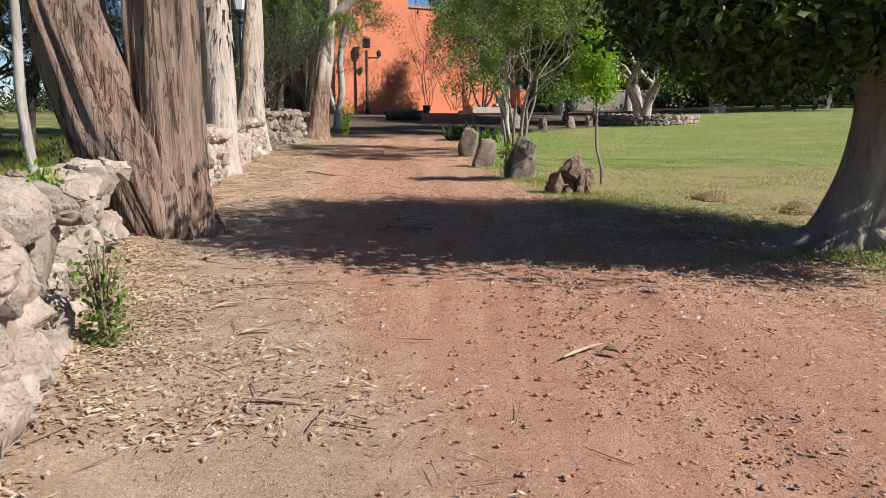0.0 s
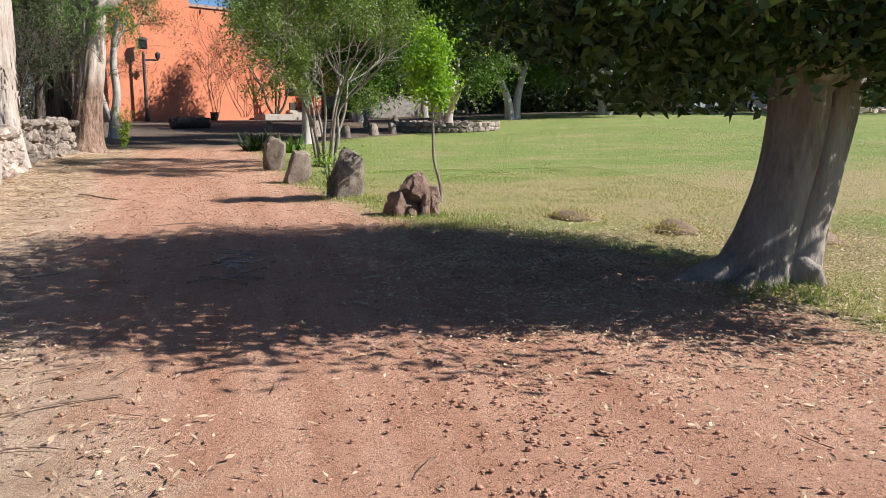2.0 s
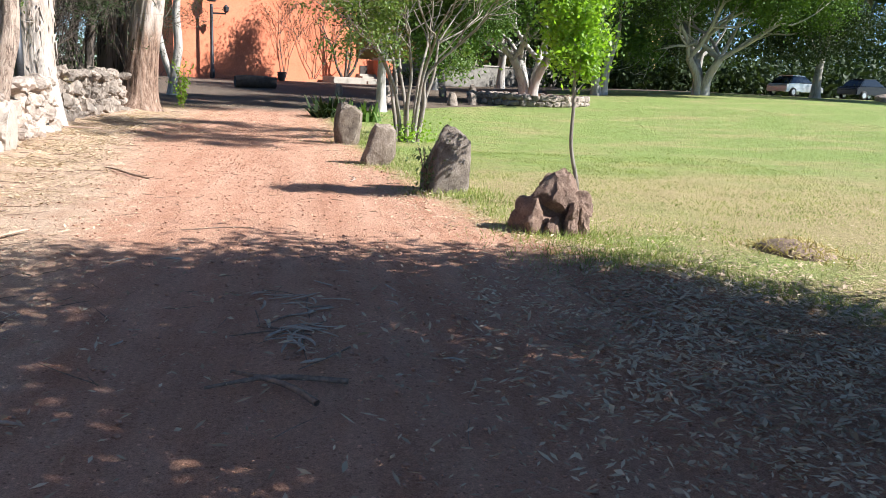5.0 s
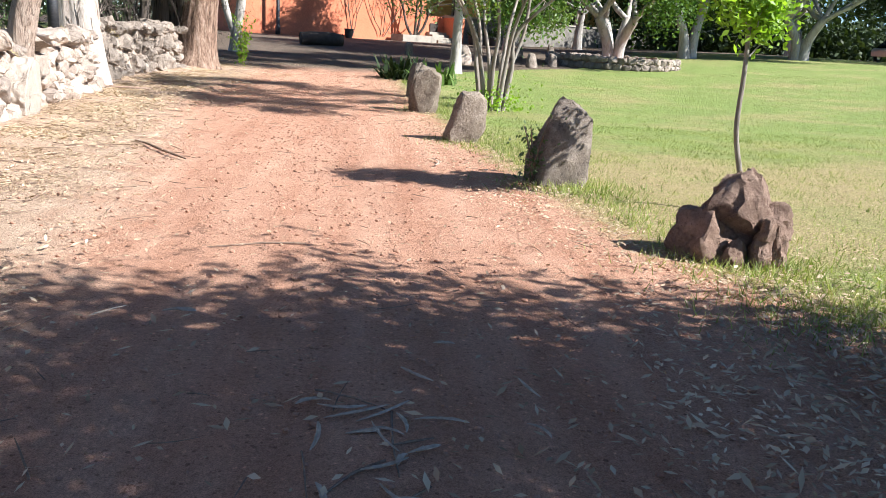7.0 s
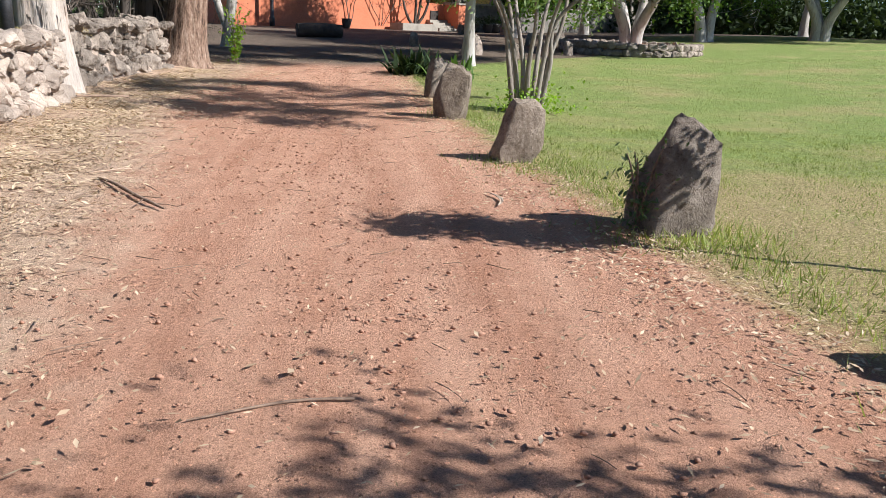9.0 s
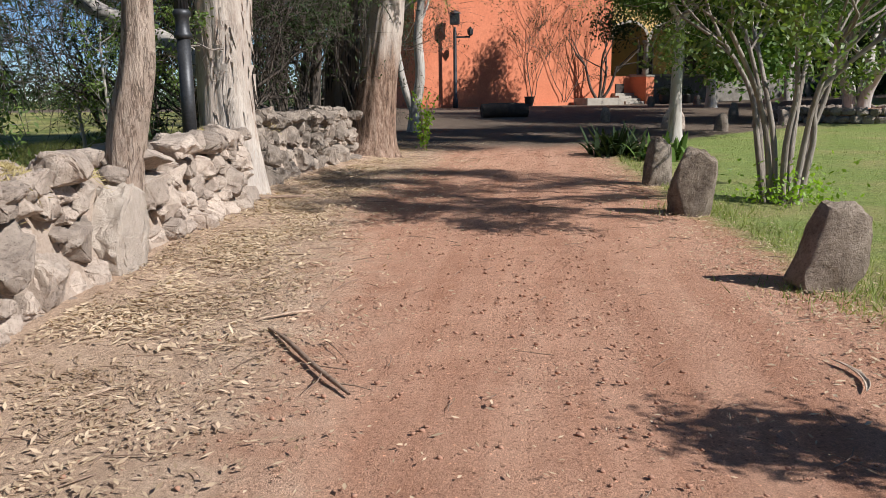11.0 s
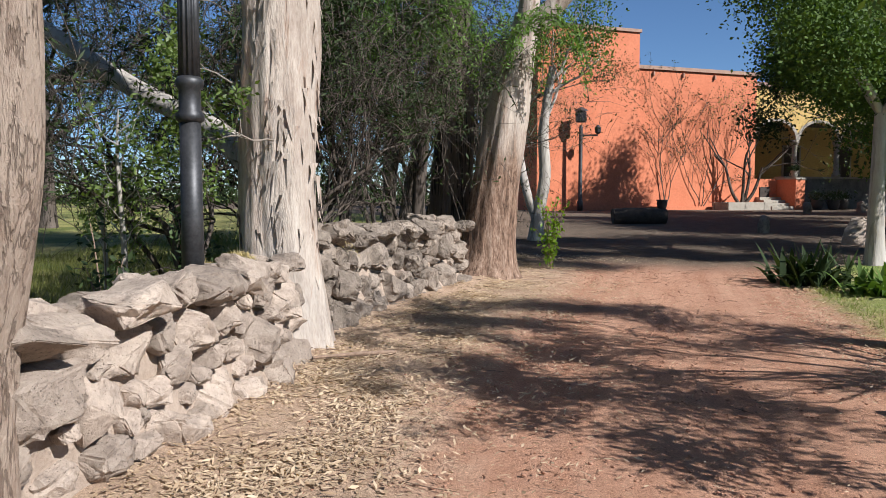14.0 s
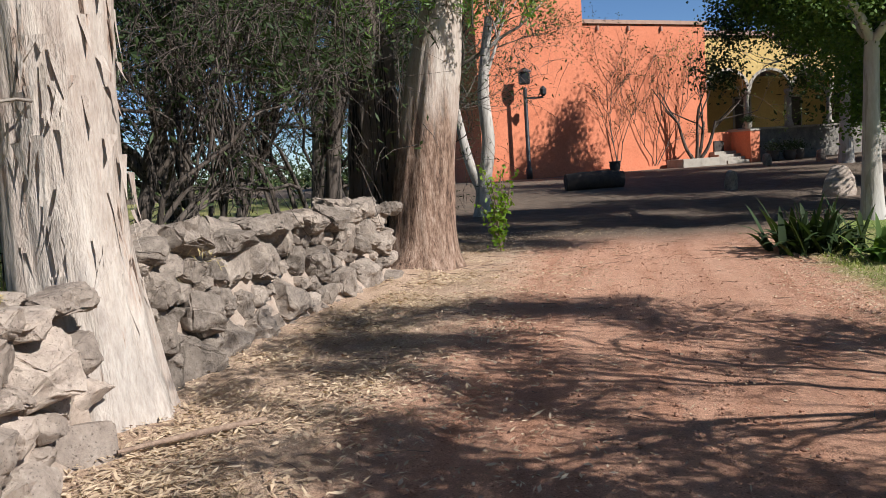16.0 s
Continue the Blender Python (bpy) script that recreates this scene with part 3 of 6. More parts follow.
gx = axis_steps([(-900, -100, 100), (-100, -20, 8), (-20, -6, 0.7), (-6, 6, 0.16), (6, 20, 0.5), (20, 60, 2.5), (60, 100, 8), (100, 900, 100)])
gy = axis_steps([(-600, -60, 90), (-60, -2, 6), (-2, 36, 0.16), (36, 70, 0.8), (70, 110, 5), (110, 900, 100)])
gv, zone = [], {"verge": [], "grass": [], "field": [], "court": [], "dry": []}
for y in gy:
    eR, eL = curve_at(EDGE_R, y), curve_at(EDGE_L, y)
    for x in gx:
        z = ground_z(x, y)
        if -8 < x < 8 and -2 < y < 40:
            z += 0.018 * noise.noise((x * 0.9, y * 0.7, 0)) + 0.012 * noise.noise((x * 3.1, y * 2.6, 4))
            z += 0.012 * noise.noise((x * 7, y * 7, 9))
            z += 0.09 * S((eL + 0.75 - x) / 0.8) * (x > eL - 0.6)
            z -= 0.02 * math.exp(-((x - (eL + eR) / 2 - 0.9) ** 2) / 0.12) + 0.02 * math.exp(-((x - (eL + eR) / 2 + 0.7) ** 2) / 0.12)
        gv.append((x, y, z))
        inside = court_y(x) - y
        zone["grass"].append(min(x - eR, inside * 0.8))
        zone["field"].append(eL - 0.5 - x)
        zone["verge"].append(eL + 1.9 - x)
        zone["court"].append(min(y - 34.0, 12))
        zone["dry"].append(0.34 * math.exp(-((y - 15 - 0.05 * x) / 3.4) ** 2) + 0.28 * math.exp(-((x - 6.6) / 2.2) ** 2 - ((y - 9) / 3) ** 2) + 0.15 * S(1 - (x - eR) / 1.2) if y < 34 else 0.0)
nx = len(gx)
gf = [(j * nx + i, j * nx + i + 1, (j + 1) * nx + i + 1, (j + 1) * nx + i) for j in range(len(gy) - 1) for i in range(nx - 1)]
ground_me = mesh_np("ground", gv, gf, M_GROUND, True)
for key, vals in zone.items():
    ground_me.attributes.new(key, "FLOAT", "POINT").data.foreach_set("value", np.array(vals, np.float32))
ground = tagged(new("ground", ground_me), "red dirt track beside a mown lawn and a rough field", "ground", "", "structure")


# ---- stones ----
def rock_mesh(name, seed, material, size=(1, 1, 1), points=15, rough=0.09, soft=0.10, fine=2):
    """A broken stone: the hull of a few corners with worn edges and an uneven face."""
    rng = np.random.default_rng(seed)
    bm = bmesh.new()
    for k in range(points):
        d = rng.normal(size=3)
        d /= np.linalg.norm(d)
        d = np.sign(d) * np.abs(d) ** 0.7
        d *= rng.uniform(0.82, 1.05) / max(np.abs(d).max(), np.linalg.norm(d) * 0.82)
        bm.verts.new(d)
    hull = bmesh.ops.convex_hull(bm, input=bm.verts)
    junk = list({g for g in hull["geom_interior"] + hull["geom_unused"] if isinstance(g, bmesh.types.BMVert)})
    bmesh.ops.delete(bm, geom=junk, context="VERTS")
    bmesh.ops.dissolve_limit(bm, angle_limit=radians(14), verts=bm.verts, edges=bm.edges)
    bmesh.ops.bevel(bm, geom=list(bm.edges), offset=soft, segments=2, affect="EDGES", clamp_overlap=True)
    bmesh.ops.triangulate(bm, faces=bm.faces)
    for _ in range(fine):
        bmesh.ops.subdivide_edges(bm, edges=[e for e in bm.edges if e.calc_length() > 0.2], cuts=1, use_grid_fill=True)
        bmesh.ops.triangulate(bm, faces=bm.faces)
    off = Vector((seed * 1.7, seed * 0.6, 0))
    for v in bm.verts:
        p = v.co
        k = 1 + rough * noise.noise(p * 1.3 + off) + rough * 0.8 * noise.noise(p * 3.3 + off) + rough * 0.5 * noise.noise(p * 8.0 + off)
        v.co = Vector((p.x * size[0] * k, p.y * size[1] * k, p.z * size[2] * k))
    bmesh.ops.recalc_face_normals(bm, faces=bm.faces)
    me = bpy.data.meshes.new(name)
    bm.to_mesh(me)
    bm.free()
    me.materials.append(material)
    me.polygons.foreach_set("use_smooth", np.ones(len(me.polygons), bool))
    me.set_sharp_from_angle(angle=radians(36))
    return me


WALL_STONES = [rock_mesh("stone", 10 + k, M_ROCK, (1, 1, 1), 17 + k % 9, 0.15, 0.11 + 0.03 * (k % 3)) for k in range(28)]
ROUND_STONES = [rock_mesh("stone", 140 + k, M_GREYROCK, (1, 1, 1), 34, 0.16, 0.2) for k in range(20)]


def along(pts, step):
    out = []
    for (x0, y0), (x1, y1) in zip(pts, pts[1:]):
        n = max(1, int(math.hypot(x1 - x0, y1 - y0) / step))
        for k in range(n):
            out.append((x0 + (x1 - x0) * k / n, y0 + (y1 - y0) * k / n))
    return out + [pts[-1]]


def stone_wall(name, pts, height, seed, label, big=0.30, skip=(), kinds=WALL_STONES):
    """A dry wall of field stones over an earthen core, along the foot line of its face on the track's side."""
    rng = random.Random(seed)
    wall = thing(name, (0, 0, 0), label, "stone wall", "", "structure")
    line = along(pts, 0.2)
    cv, cf, prof = [], [], [(0.06, -0.15), (0.0, 0.06), (-0.08, height * 0.2), (-0.13, height * 0.5), (-0.2, height * 0.86), (-0.28, height * 0.94), (-0.46, height * 0.88), (-0.55, -0.15)]
    for i, (x, y) in enumerate(line):
        a, b = line[max(i - 1, 0)], line[min(i + 1, len(line) - 1)]
        d = Vector((b[0] - a[0], b[1] - a[1])).normalized()
        n = Vector((d.y, -d.x))
        for k, (o, z) in enumerate(prof):
            w = 0.05 * noise.noise((x * 2, y * 2, z * 3 + seed))
            cv.append((x + n.x * (o + w), y + n.y * (o + w), z + w))
    k6 = len(prof)
    for i in range(len(line) - 1):
        for k in range(k6 - 1):
            cf.append((i * k6 + k, (i + 1) * k6 + k, (i + 1) * k6 + k + 1, i * k6 + k + 1))
    part_me("core", mesh_np("core", cv, cf, M_CORE, True), wall, "dusty earth and mortar core")
    lens = np.cumsum([0] + [math.hypot(b[0] - a[0], b[1] - a[1]) for a, b in zip(line, line[1:])])

    def at(s):
        x, y = np.interp(s, lens, [p[0] for p in line]), np.interp(s, lens, [p[1] for p in line])
        x2, y2 = np.interp(s + 0.05, lens, [p[0] for p in line]), np.interp(s + 0.05, lens, [p[1] for p in line])
        x1, y1 = np.interp(s - 0.05, lens, [p[0] for p in line]), np.interp(s - 0.05, lens, [p[1] for p in line])
        d = Vector((x2 - x1, y2 - y1)).normalized()
        return x, y, Vector((d.y, -d.x))

    def lay(u, z, half, tall, deep, off, twist=0.3):
        x, y, n = at(u)
        o = part_me("stone", rng.choice(kinds), wall)
        rot = Matrix.Rotation(math.atan2(n.x, -n.y) + rng.uniform(-0.3, 0.3), 4, "Z") @ Matrix.Rotation(rng.uniform(-twist, twist), 4, "Y") @ Matrix.Rotation(rng.choice((0, math.pi)) + rng.uniform(-0.3, 0.3), 4, "X")
        o.matrix_basis = Matrix.Translation((x + n.x * off, y + n.y * off, z)) @ rot @ Matrix.Diagonal((half, deep, tall, 1))

    # the face: large stones first, then smaller ones wedged between them
    placed = []
    for r, tries in ((0.52, 0.5), (0.42, 1.5), (0.34, 4), (0.27, 9), (0.20, 22), (0.15, 30)):
        r *= big
        for _ in range(int(tries * 26 * lens[-1] / 3)):
            u, z, rr = rng.uniform(0, lens[-1]), rng.uniform(0.25 * r, height - 0.75 * r), r * rng.uniform(0.88, 1.15)
            if any(a < u < b for a, b in skip):
                continue
            if all(((u - q[0]) / 1.16) ** 2 + (z - q[1]) ** 2 > (0.87 * (rr + q[2])) ** 2 for q in placed):
                placed.append((u, z, rr))
                lay(u, z, rr * rng.uniform(1.05, 1.35), rr * rng.uniform(0.85, 1.08), max(0.13, rr * rng.uniform(0.9, 1.2)), -0.06 - 0.09 * z / height - rr * 0.25 + rng.uniform(-0.04, 0.045))
    # loose capping stones of all sizes
    for depth in (-0.12, -0.4):
        u = rng.uniform(0, 0.2)
        while u < lens[-1]:
            w = big * rng.uniform(0.45, 1.25)
            h = min(w, big) * rng.uniform(0.38, 0.62)
            if not any(a < u + w / 2 < b for a, b in skip):
                lay(u + w / 2, height + h * 0.22 + rng.uniform(-0.07, 0.05), w * 0.56, h * 0.62, w * rng.uniform(0.4, 0.55), depth + rng.uniform(-0.06, 0.06), 0.22)
            u += w * rng.uniform(0.85, 1.15)
    return wall


stone_wall("wall_1", [(-0.2, 0.3), (-0.35, 1.4), (-0.76, 3.2), (-1.6, 5.8), (-2.40, 8.15)], 0.80, 1, "low dry wall of pale rounded field stones beside the track", 0.42)
stone_wall("wall_2", [(-2.75, 10.0), (-3.1, 13.0), (-3.38, 15.9)], 0.85, 2, "low dry wall of pale field stones between two trunks", 0.42)
stone_wall("wall_3", [(-3.55, 16.45), (-3.86, 18.8), (-4.08, 19.5), (-4.1, 20.4), (-4.26, 22.2), (-4.55, 23.6)], 0.92, 3, "low dry wall of pale stones patched with mortar", 0.44, ((2.0, 2.75),))
stone_wall("wall_4", [(-4.8, 24.5), (-4.92, 26.3), (-4.85, 27.4), (-4.6, 30.4)], 1.06, 4, "dry wall of rounded grey stones ending at a trunk", 0.46, (), ROUND_STONES)


patch = part_me("mortar_patch", rock_mesh("mortar_patch", 222, M_MORTAR, (0.42, 0.2, 0.5), 26, 0.12, 0.16, 3), bpy.data.objects["wall_3"], "smooth grey mortar smeared over the stones")
patch.matrix_basis = pose(-3.92, 18.85, 0.36, 0, 0, 98)


def boulder_mesh(name, seed, material, w, d, h, taper=0.3, shear=0.1, slope=0.0, fine=4, rough=1.0):
    """An upright weathered stone: broad foot, narrower head, a few broken faces and an eaten surface. Its foot is at z = 0."""
    rg = np.random.default_rng(seed)
    bm = bmesh.new()
    bmesh.ops.create_icosphere(bm, subdivisions=fine, radius=1.0)
    cuts = []
    for k in range(9):
        n = rg.normal(size=3) * (1, 1, 0.7)
        cuts.append((Vector(n / np.linalg.norm(n)), rg.uniform(0.72, 0.95)))
    off = Vector((seed * 2.3, seed * 0.7, seed * 0.31))
    for v in bm.verts:
        p = v.co.copy()
        m = max(abs(p.x), abs(p.y), abs(p.z))
        p *= 0.45 + 0.55 / m * 0.9
        for n, c in cuts:
            over = p.dot(n) - c
            if over > 0:
                p -= n * over * 0.88
        lump = 0.10 * noise.noise(p * 1.4 + off) + 0.07 * noise.noise(p * 3.1 + off)
        fret = noise.noise(p * 7.0 + off)
        lump += 0.05 * fret - 0.09 * max(0.0, abs(noise.noise(p * 4.2 + off * 1.3)) - 0.32) + 0.022 * noise.noise(p * 15.0 + off)
        p *= 1 + lump * rough
        t = (p.z + 1) / 2
        x = p.x * (1 - taper * t) * w * 0.5 + shear * (t - 0.3) * w
        y = p.y * (1 - taper * 0.8 * t) * d * 0.5
        z = t * h * 1.3 - h * 0.3 + slope * p.x * t * h
        v.co = Vector((x, y, z))
    bmesh.ops.recalc_face_normals(bm, faces=bm.faces)
    me = bpy.data.meshes.new(name)
    bm.to_mesh(me)
    bm.free()
    me.materials.append(material)
    me.polygons.foreach_set("use_smooth", np.ones(len(me.polygons), bool))
    me.set_sharp_from_angle(angle=radians(40))
    return me


def marker_stone(x, y, w, d, h, seed, material, label, lean=0.0, rz=0.0, taper=0.3, shear=0.1, slope=0.0, fine=4):
    ob = new("marker_stone", boulder_mesh("marker_stone", seed, material, w, d, h, taper, shear, slope, fine))
    ob.matrix_basis = Matrix.Translation((x, y, ground_z(x, y))) @ pose(0, 0, 0, 0, lean, rz)
    return tagged(ob, label, "stone", "stones along the lawn edge")


marker_stone(2.30, 16.05, 0.70, 0.46, 0.84, 36, M_DARKROCK, "upright dark pitted lava stone at the lawn edge", 3, 8, 0.22, 0.10, -0.10)
marker_stone(1.68, 18.95, 0.64, 0.46, 0.70, 37, M_BROWNROCK, "leaning brown pitted lava stone on the lawn edge", 5, 6, 0.34, 0.16, -0.06)
marker_stone(1.32, 22.75, 0.66, 0.5, 0.84, 43, M_BROWNROCK, "leaning dark lava stone beside the shrub", 6, -8, 0.26, 0.18, -0.08)
marker_stone(1.42, 26.0, 0.54, 0.42, 0.76, 34, M_DARKROCK, "grey upright stone beside the strap-leaved plant", 4, 20, 0.2, 0.1, -0.1)
marker_stone(3.9, 40.6, 1.0, 0.7, 0.8, 35, M_ROCK, "large grey boulder behind the strap-leaved plant", 3, 30, 0.3, 0.05, 0.0, 3)
for k, (x, y) in enumerate([(5.3, 39.5), (6.85, 41.0), (8.0, 42.2), (2.0, 44.5), (7.5, 47.5), (10.0, 52.0), (5.5, 58.0), (8.5, 61.0)]):
    marker_stone(x, y, 0.55, 0.46, 0.6, 60 + k, M_DARKROCK, "small dark rounded stone at the edge of the forecourt", 0, 40 * k, 0.3, 0.05, 0.0, 3)

# the stacked red lava stone, one rock of several lobes
lava = thing("stacked_stone", (2.93, 13.42, 0), "reddish brown stack of pitted lava stones on the lawn edge", "stone", "stones along the lawn edge")
for k, (x, y, z, w, d, h, lean, rz, taper) in enumerate([(-0.17, 0.02, 0.0, 0.48, 0.46, 0.36, -4, 10, 0.2), (0.06, 0.08, 0.0, 0.68, 0.42, 0.40, 0, 0, 0.1), (0.03, 0.0, 0.27, 0.76, 0.5, 0.35, 6, 8, 0.7), (0.26, -0.12, 0.0, 0.19, 0.24, 0.34, -6, 10, 0.1), (0.2, -0.08, 0.24, 0.36, 0.36, 0.2, 10, 20, 0.4), (0.12, -0.22, 0.03, 0.2, 0.18, 0.22, 10, 60, 0.3), (0.13, -0.25, 0.22, 0.12, 0.11, 0.13, 0, 20, 0.3), (-0.04, -0.19, 0.0, 0.28, 0.18, 0.18, 5, 30, 0.4)]):
    o = part_me("stone", boulder_mesh("stone", 80 + k, M_REDROCK, w, d, h, taper, 0.04, 0.0, 4, 1.8), lava)
    o.matrix_basis = pose(x, y, z, 0, lean, rz)


# ---- trees ----
def tree(at, label, name="tree", group="", category="tree"):
    return thing(name, (at[0], at[1], 0), label, category, group)


def trunk_part(t, pts, material, seg=44, step=0.12, rough=0.09, freq=2.4, flare=0.35, seed=1.0, name="trunk", ground=True, label=""):
    """A trunk along (x, y, z, radius) points from the tree's foot."""
    p, r = spline(pts, step)
    if ground:
        base = ground_z(t.location.x, t.location.y)
        p = p + np.array([0, 0, base - 0.08])
    v, f = tube_np(p, r, seg, rough, freq, flare, seed)
    return part_me(name, mesh_np(name, v, f, material, True), t, label)


def crown_part(t, v_f, material, name="crown", label=""):
    o = part_me(name, mesh_np(name, *v_f, material), t, label)
    return o


def hanging_strips(t, rng, count, radius, z0, z1, material):
    """Loose torn strips of peeling bark along a trunk, each curling away at its foot or side."""
    pieces = []
    for _ in range(count):
        a, z, L = rng.uniform(0, 6.28), rng.uniform(z0, z1), rng.uniform(0.1, 0.45)
        r, w, out, slant = radius * rng.uniform(0.97, 1.04), rng.uniform(0.01, 0.045), rng.uniform(0.01, 0.07), rng.normal() * 0.12
        pts = []
        for k in range(5):
            u = k / 4
            rr = r + out * u ** 1.6 + 0.004
            ww = w * (1.05 - u) * rng.uniform(0.75, 1.2)
            for q in (-1, 1):
                b = a + slant * u + q * ww / radius
                lift = 0.35 * ww * (1 + q)
                pts.append(((rr + lift) * math.cos(b), (rr + lift) * math.sin(b), z - L * u))
        pieces.append((np.array(pts), np.array([(2 * k, 2 * k + 1, 2 * k + 3, 2 * k + 2) for k in range(4)])))
    part_me("loose_bark", mesh_np("loose_bark", *join_np(pieces), material), t)


def gum_crown(t, rng, base, n_limbs, height, material=None, per=44, leaf=(0.2, 0.05), sigma=0.45):
    limbs, tips = [], []
    for k in range(n_limbs):
        a = rng.uniform(0, 6.28)
        grow(rng, base, (math.cos(a) * 0.6, math.sin(a) * 0.6, 0.8), height * rng.uniform(0.4, 0.6), 0.11, 3, limbs, tips, 0.55, 0.05, 0.12, 3, 0.7)
    add_limbs(t, limbs, M_BARK_SMOOTH)
    crown_part(t, leaves_np(rng, crown_from(rng, tips, per, sigma), *leaf, 0.55), material or M_LEAF_EUC)


rng = np.random.default_rng(5)
GUMS = "gum trees along the wall"
t0 = tree((-2.2, 9.15), "old double-stemmed gum tree with fibrous brown bark", "gum_tree", GUMS)
trunk_part(t0, [(0, 0, 0, 0.50), (0.0, 0.0, 0.5, 0.42), (-0.03, 0.1, 1.4, 0.41), (-0.06, 0.2, 2.8, 0.39), (-0.1, 0.3, 5, 0.34), (-0.15, 0.4, 9, 0.25)], M_BARK_RED, 96, 0.08, 0.2, 4.2, 0.35, 3.0)
trunk_part(t0, [(-0.05, -0.1, 0.1, 0.44), (-0.27, -0.14, 0.7, 0.45), (-0.57, -0.14, 1.37, 0.43), (-1.0, -0.05, 2.57, 0.40), (-1.7, 0.2, 4.6, 0.32), (-2.6, 0.4, 8, 0.22)], M_BARK_RED, 96, 0.08, 0.19, 4.0, 0.0, 8.0, "stem")
gum_crown(t0, rng, (-0.15, 0.4, 8.6), 4, 6)
gum_crown(t0, rng, (-2.6, 0.4, 7.6), 3, 5)
t1 = tree((-3.72, 16.3), "tall pale gum tree with peeling bark standing in the wall", "gum_tree", GUMS)
trunk_part(t1, [(0, 0, 0, 0.40), (0.02, 0, 0.6, 0.34), (0.03, 0, 2, 0.32), (-0.05, 0.05, 4.5, 0.28), (0.0, 0.1, 9, 0.2)], M_BARK_WHITE, 56, 0.1, 0.10, 2.6, 0.35, 1.0)
hanging_strips(t1, rng, 130, 0.33, 0.8, 4.0, M_BARK_WHITE)
gum_crown(t1, rng, (0.0, 0.1, 8.8), 4, 6)
t2 = tree((-4.08, 19.48), "slim leaning tree with ribbed tan bark growing through the wall", "slim_tree", GUMS)
trunk_part(t2, [(-0.1, 0, -0.05, 0.175), (-0.12, 0, 0.35, 0.16), (-0.1, 0, 0.9, 0.165), (-0.02, 0, 1.35, 0.17), (0.1, 0.0, 1.8, 0.15), (0.15, 0.0, 2.3, 0.13), (0.17, 0.0, 2.9, 0.12), (0.28, 0.05, 4, 0.11), (0.45, 0.1, 6.5, 0.09)], M_BARK_TAN, 36, 0.08, 0.07, 3.0, 0.25, 5.0)
gum_crown(t2, rng, (0.68, 0.1, 6.0), 3, 4)
t3 = tree((-5.04, 24.1), "stout white gum tree with long strips of peeling bark", "gum_tree", GUMS)
trunk_part(t3, [(0.06, 0, 0, 0.47), (0.04, 0, 0.6, 0.42), (-0.02, 0, 1.6, 0.385), (0.03, 0, 3.2, 0.375), (0.1, 0.0, 5.5, 0.33), (0.15, 0.1, 9.5, 0.24)], M_BARK_WHITE, 72, 0.08, 0.11, 2.8, 0.22, 2.0)
trunk_part(t3, [(-0.1, 0.1, 1.6, 0.17), (-0.9, 0.8, 2.2, 0.155), (-1.94, 1.45, 2.68, 0.14), (-3.05, 1.75, 3.14, 0.135), (-5.1, 1.95, 4.3, 0.12), (-6.9, 2.2, 5.2, 0.10), (-9.0, 2.5, 6.6, 0.07)], M_BARK_SMOOTH, 18, 0.15, 0.06, 2.0, 0.0, 4.0, "limb", label="long pale bough reaching over the field")
hanging_strips(t3, rng, 260, 0.395, 0.9, 5.0, M_BARK_WHITE)
gum_crown(t3, rng, (0.1, 0.1, 9.0), 4, 6)
limbs, tips = [], []
for p, d in [((-0.2, -0.38, 2.2), (-0.7, -0.6, 0.3)), ((0.15, -0.4, 2.15), (0.3, -0.8, 0.1)), ((-0.3, -0.3, 2.7), (-0.8, -0.4, 0.5)), ((-0.35, 0.1, 1.9), (-1, 0, 0.3)), ((-0.35, -0.2, 3.4), (-0.9, -0.4, 0.3))]:
    grow(rng, p, d, 0.55, 0.012, 2, limbs, tips, 0.6, 0.0, 0.1, 3, 0.7)
add_limbs(t3, limbs, M_BARK_FIG)
crown_part(t3, leaves_np(rng, crown_from(rng, tips, 7, 0.07), 0.075, 0.035, 0.3), M_LEAF_BUSH, "sprig", "green sprigs growing from the trunk")
t4 = tree((-4.46, 31.6), "big forked gum tree with brown foot and white limbs", "gum_tree", GUMS)
trunk_part(t4, [(-0.08, 0, 0, 0.62), (0.0, 0, 0.6, 0.52), (0.1, 0, 1.6, 0.46), (0.33, 0, 3.0, 0.40), (0.62, 0, 4.4, 0.27), (0.75, 0, 5.0, 0.25)], M_BARK_FORKED, 64, 0.1, 0.11, 2.6, 0.5, 6.0)
trunk_part(t4, [(0.7, 0, 4.6, 0.2), (0.85, 0, 5.7, 0.19), (1.2, 0.1, 6.8, 0.17), (1.5, 0.1, 9.5, 0.15)], M_BARK_WHITE, 30, 0.2, 0.04, 2.0, 0.0, 2.0, "limb")
trunk_part(t4, [(0.75, 0, 4.7, 0.2), (1.45, 0, 5.35, 0.17), (2.1, -0.1, 6.1, 0.14), (2.8, -0.2, 9.0, 0.1)], M_BARK_WHITE, 30, 0.2, 0.04, 2.0, 0.0, 4.0, "limb")
gum_crown(t4, rng, (1.5, 0.1, 9.2), 3, 5), gum_crown(t4, rng, (2.8, -0.2, 8.8), 3, 5)
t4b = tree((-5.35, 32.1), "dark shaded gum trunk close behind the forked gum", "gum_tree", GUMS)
# bark coloured dark for the shade of the forked gum
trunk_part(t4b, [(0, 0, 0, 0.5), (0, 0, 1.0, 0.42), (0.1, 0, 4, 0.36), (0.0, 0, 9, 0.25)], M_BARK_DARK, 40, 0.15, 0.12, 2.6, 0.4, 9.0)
gum_crown(t4b, rng, (0, 0, 8.8), 4, 6)
t5 = tree((-4.85, 40.2), "slim crooked tree of two pale stems at the court", "slim_tree", GUMS)
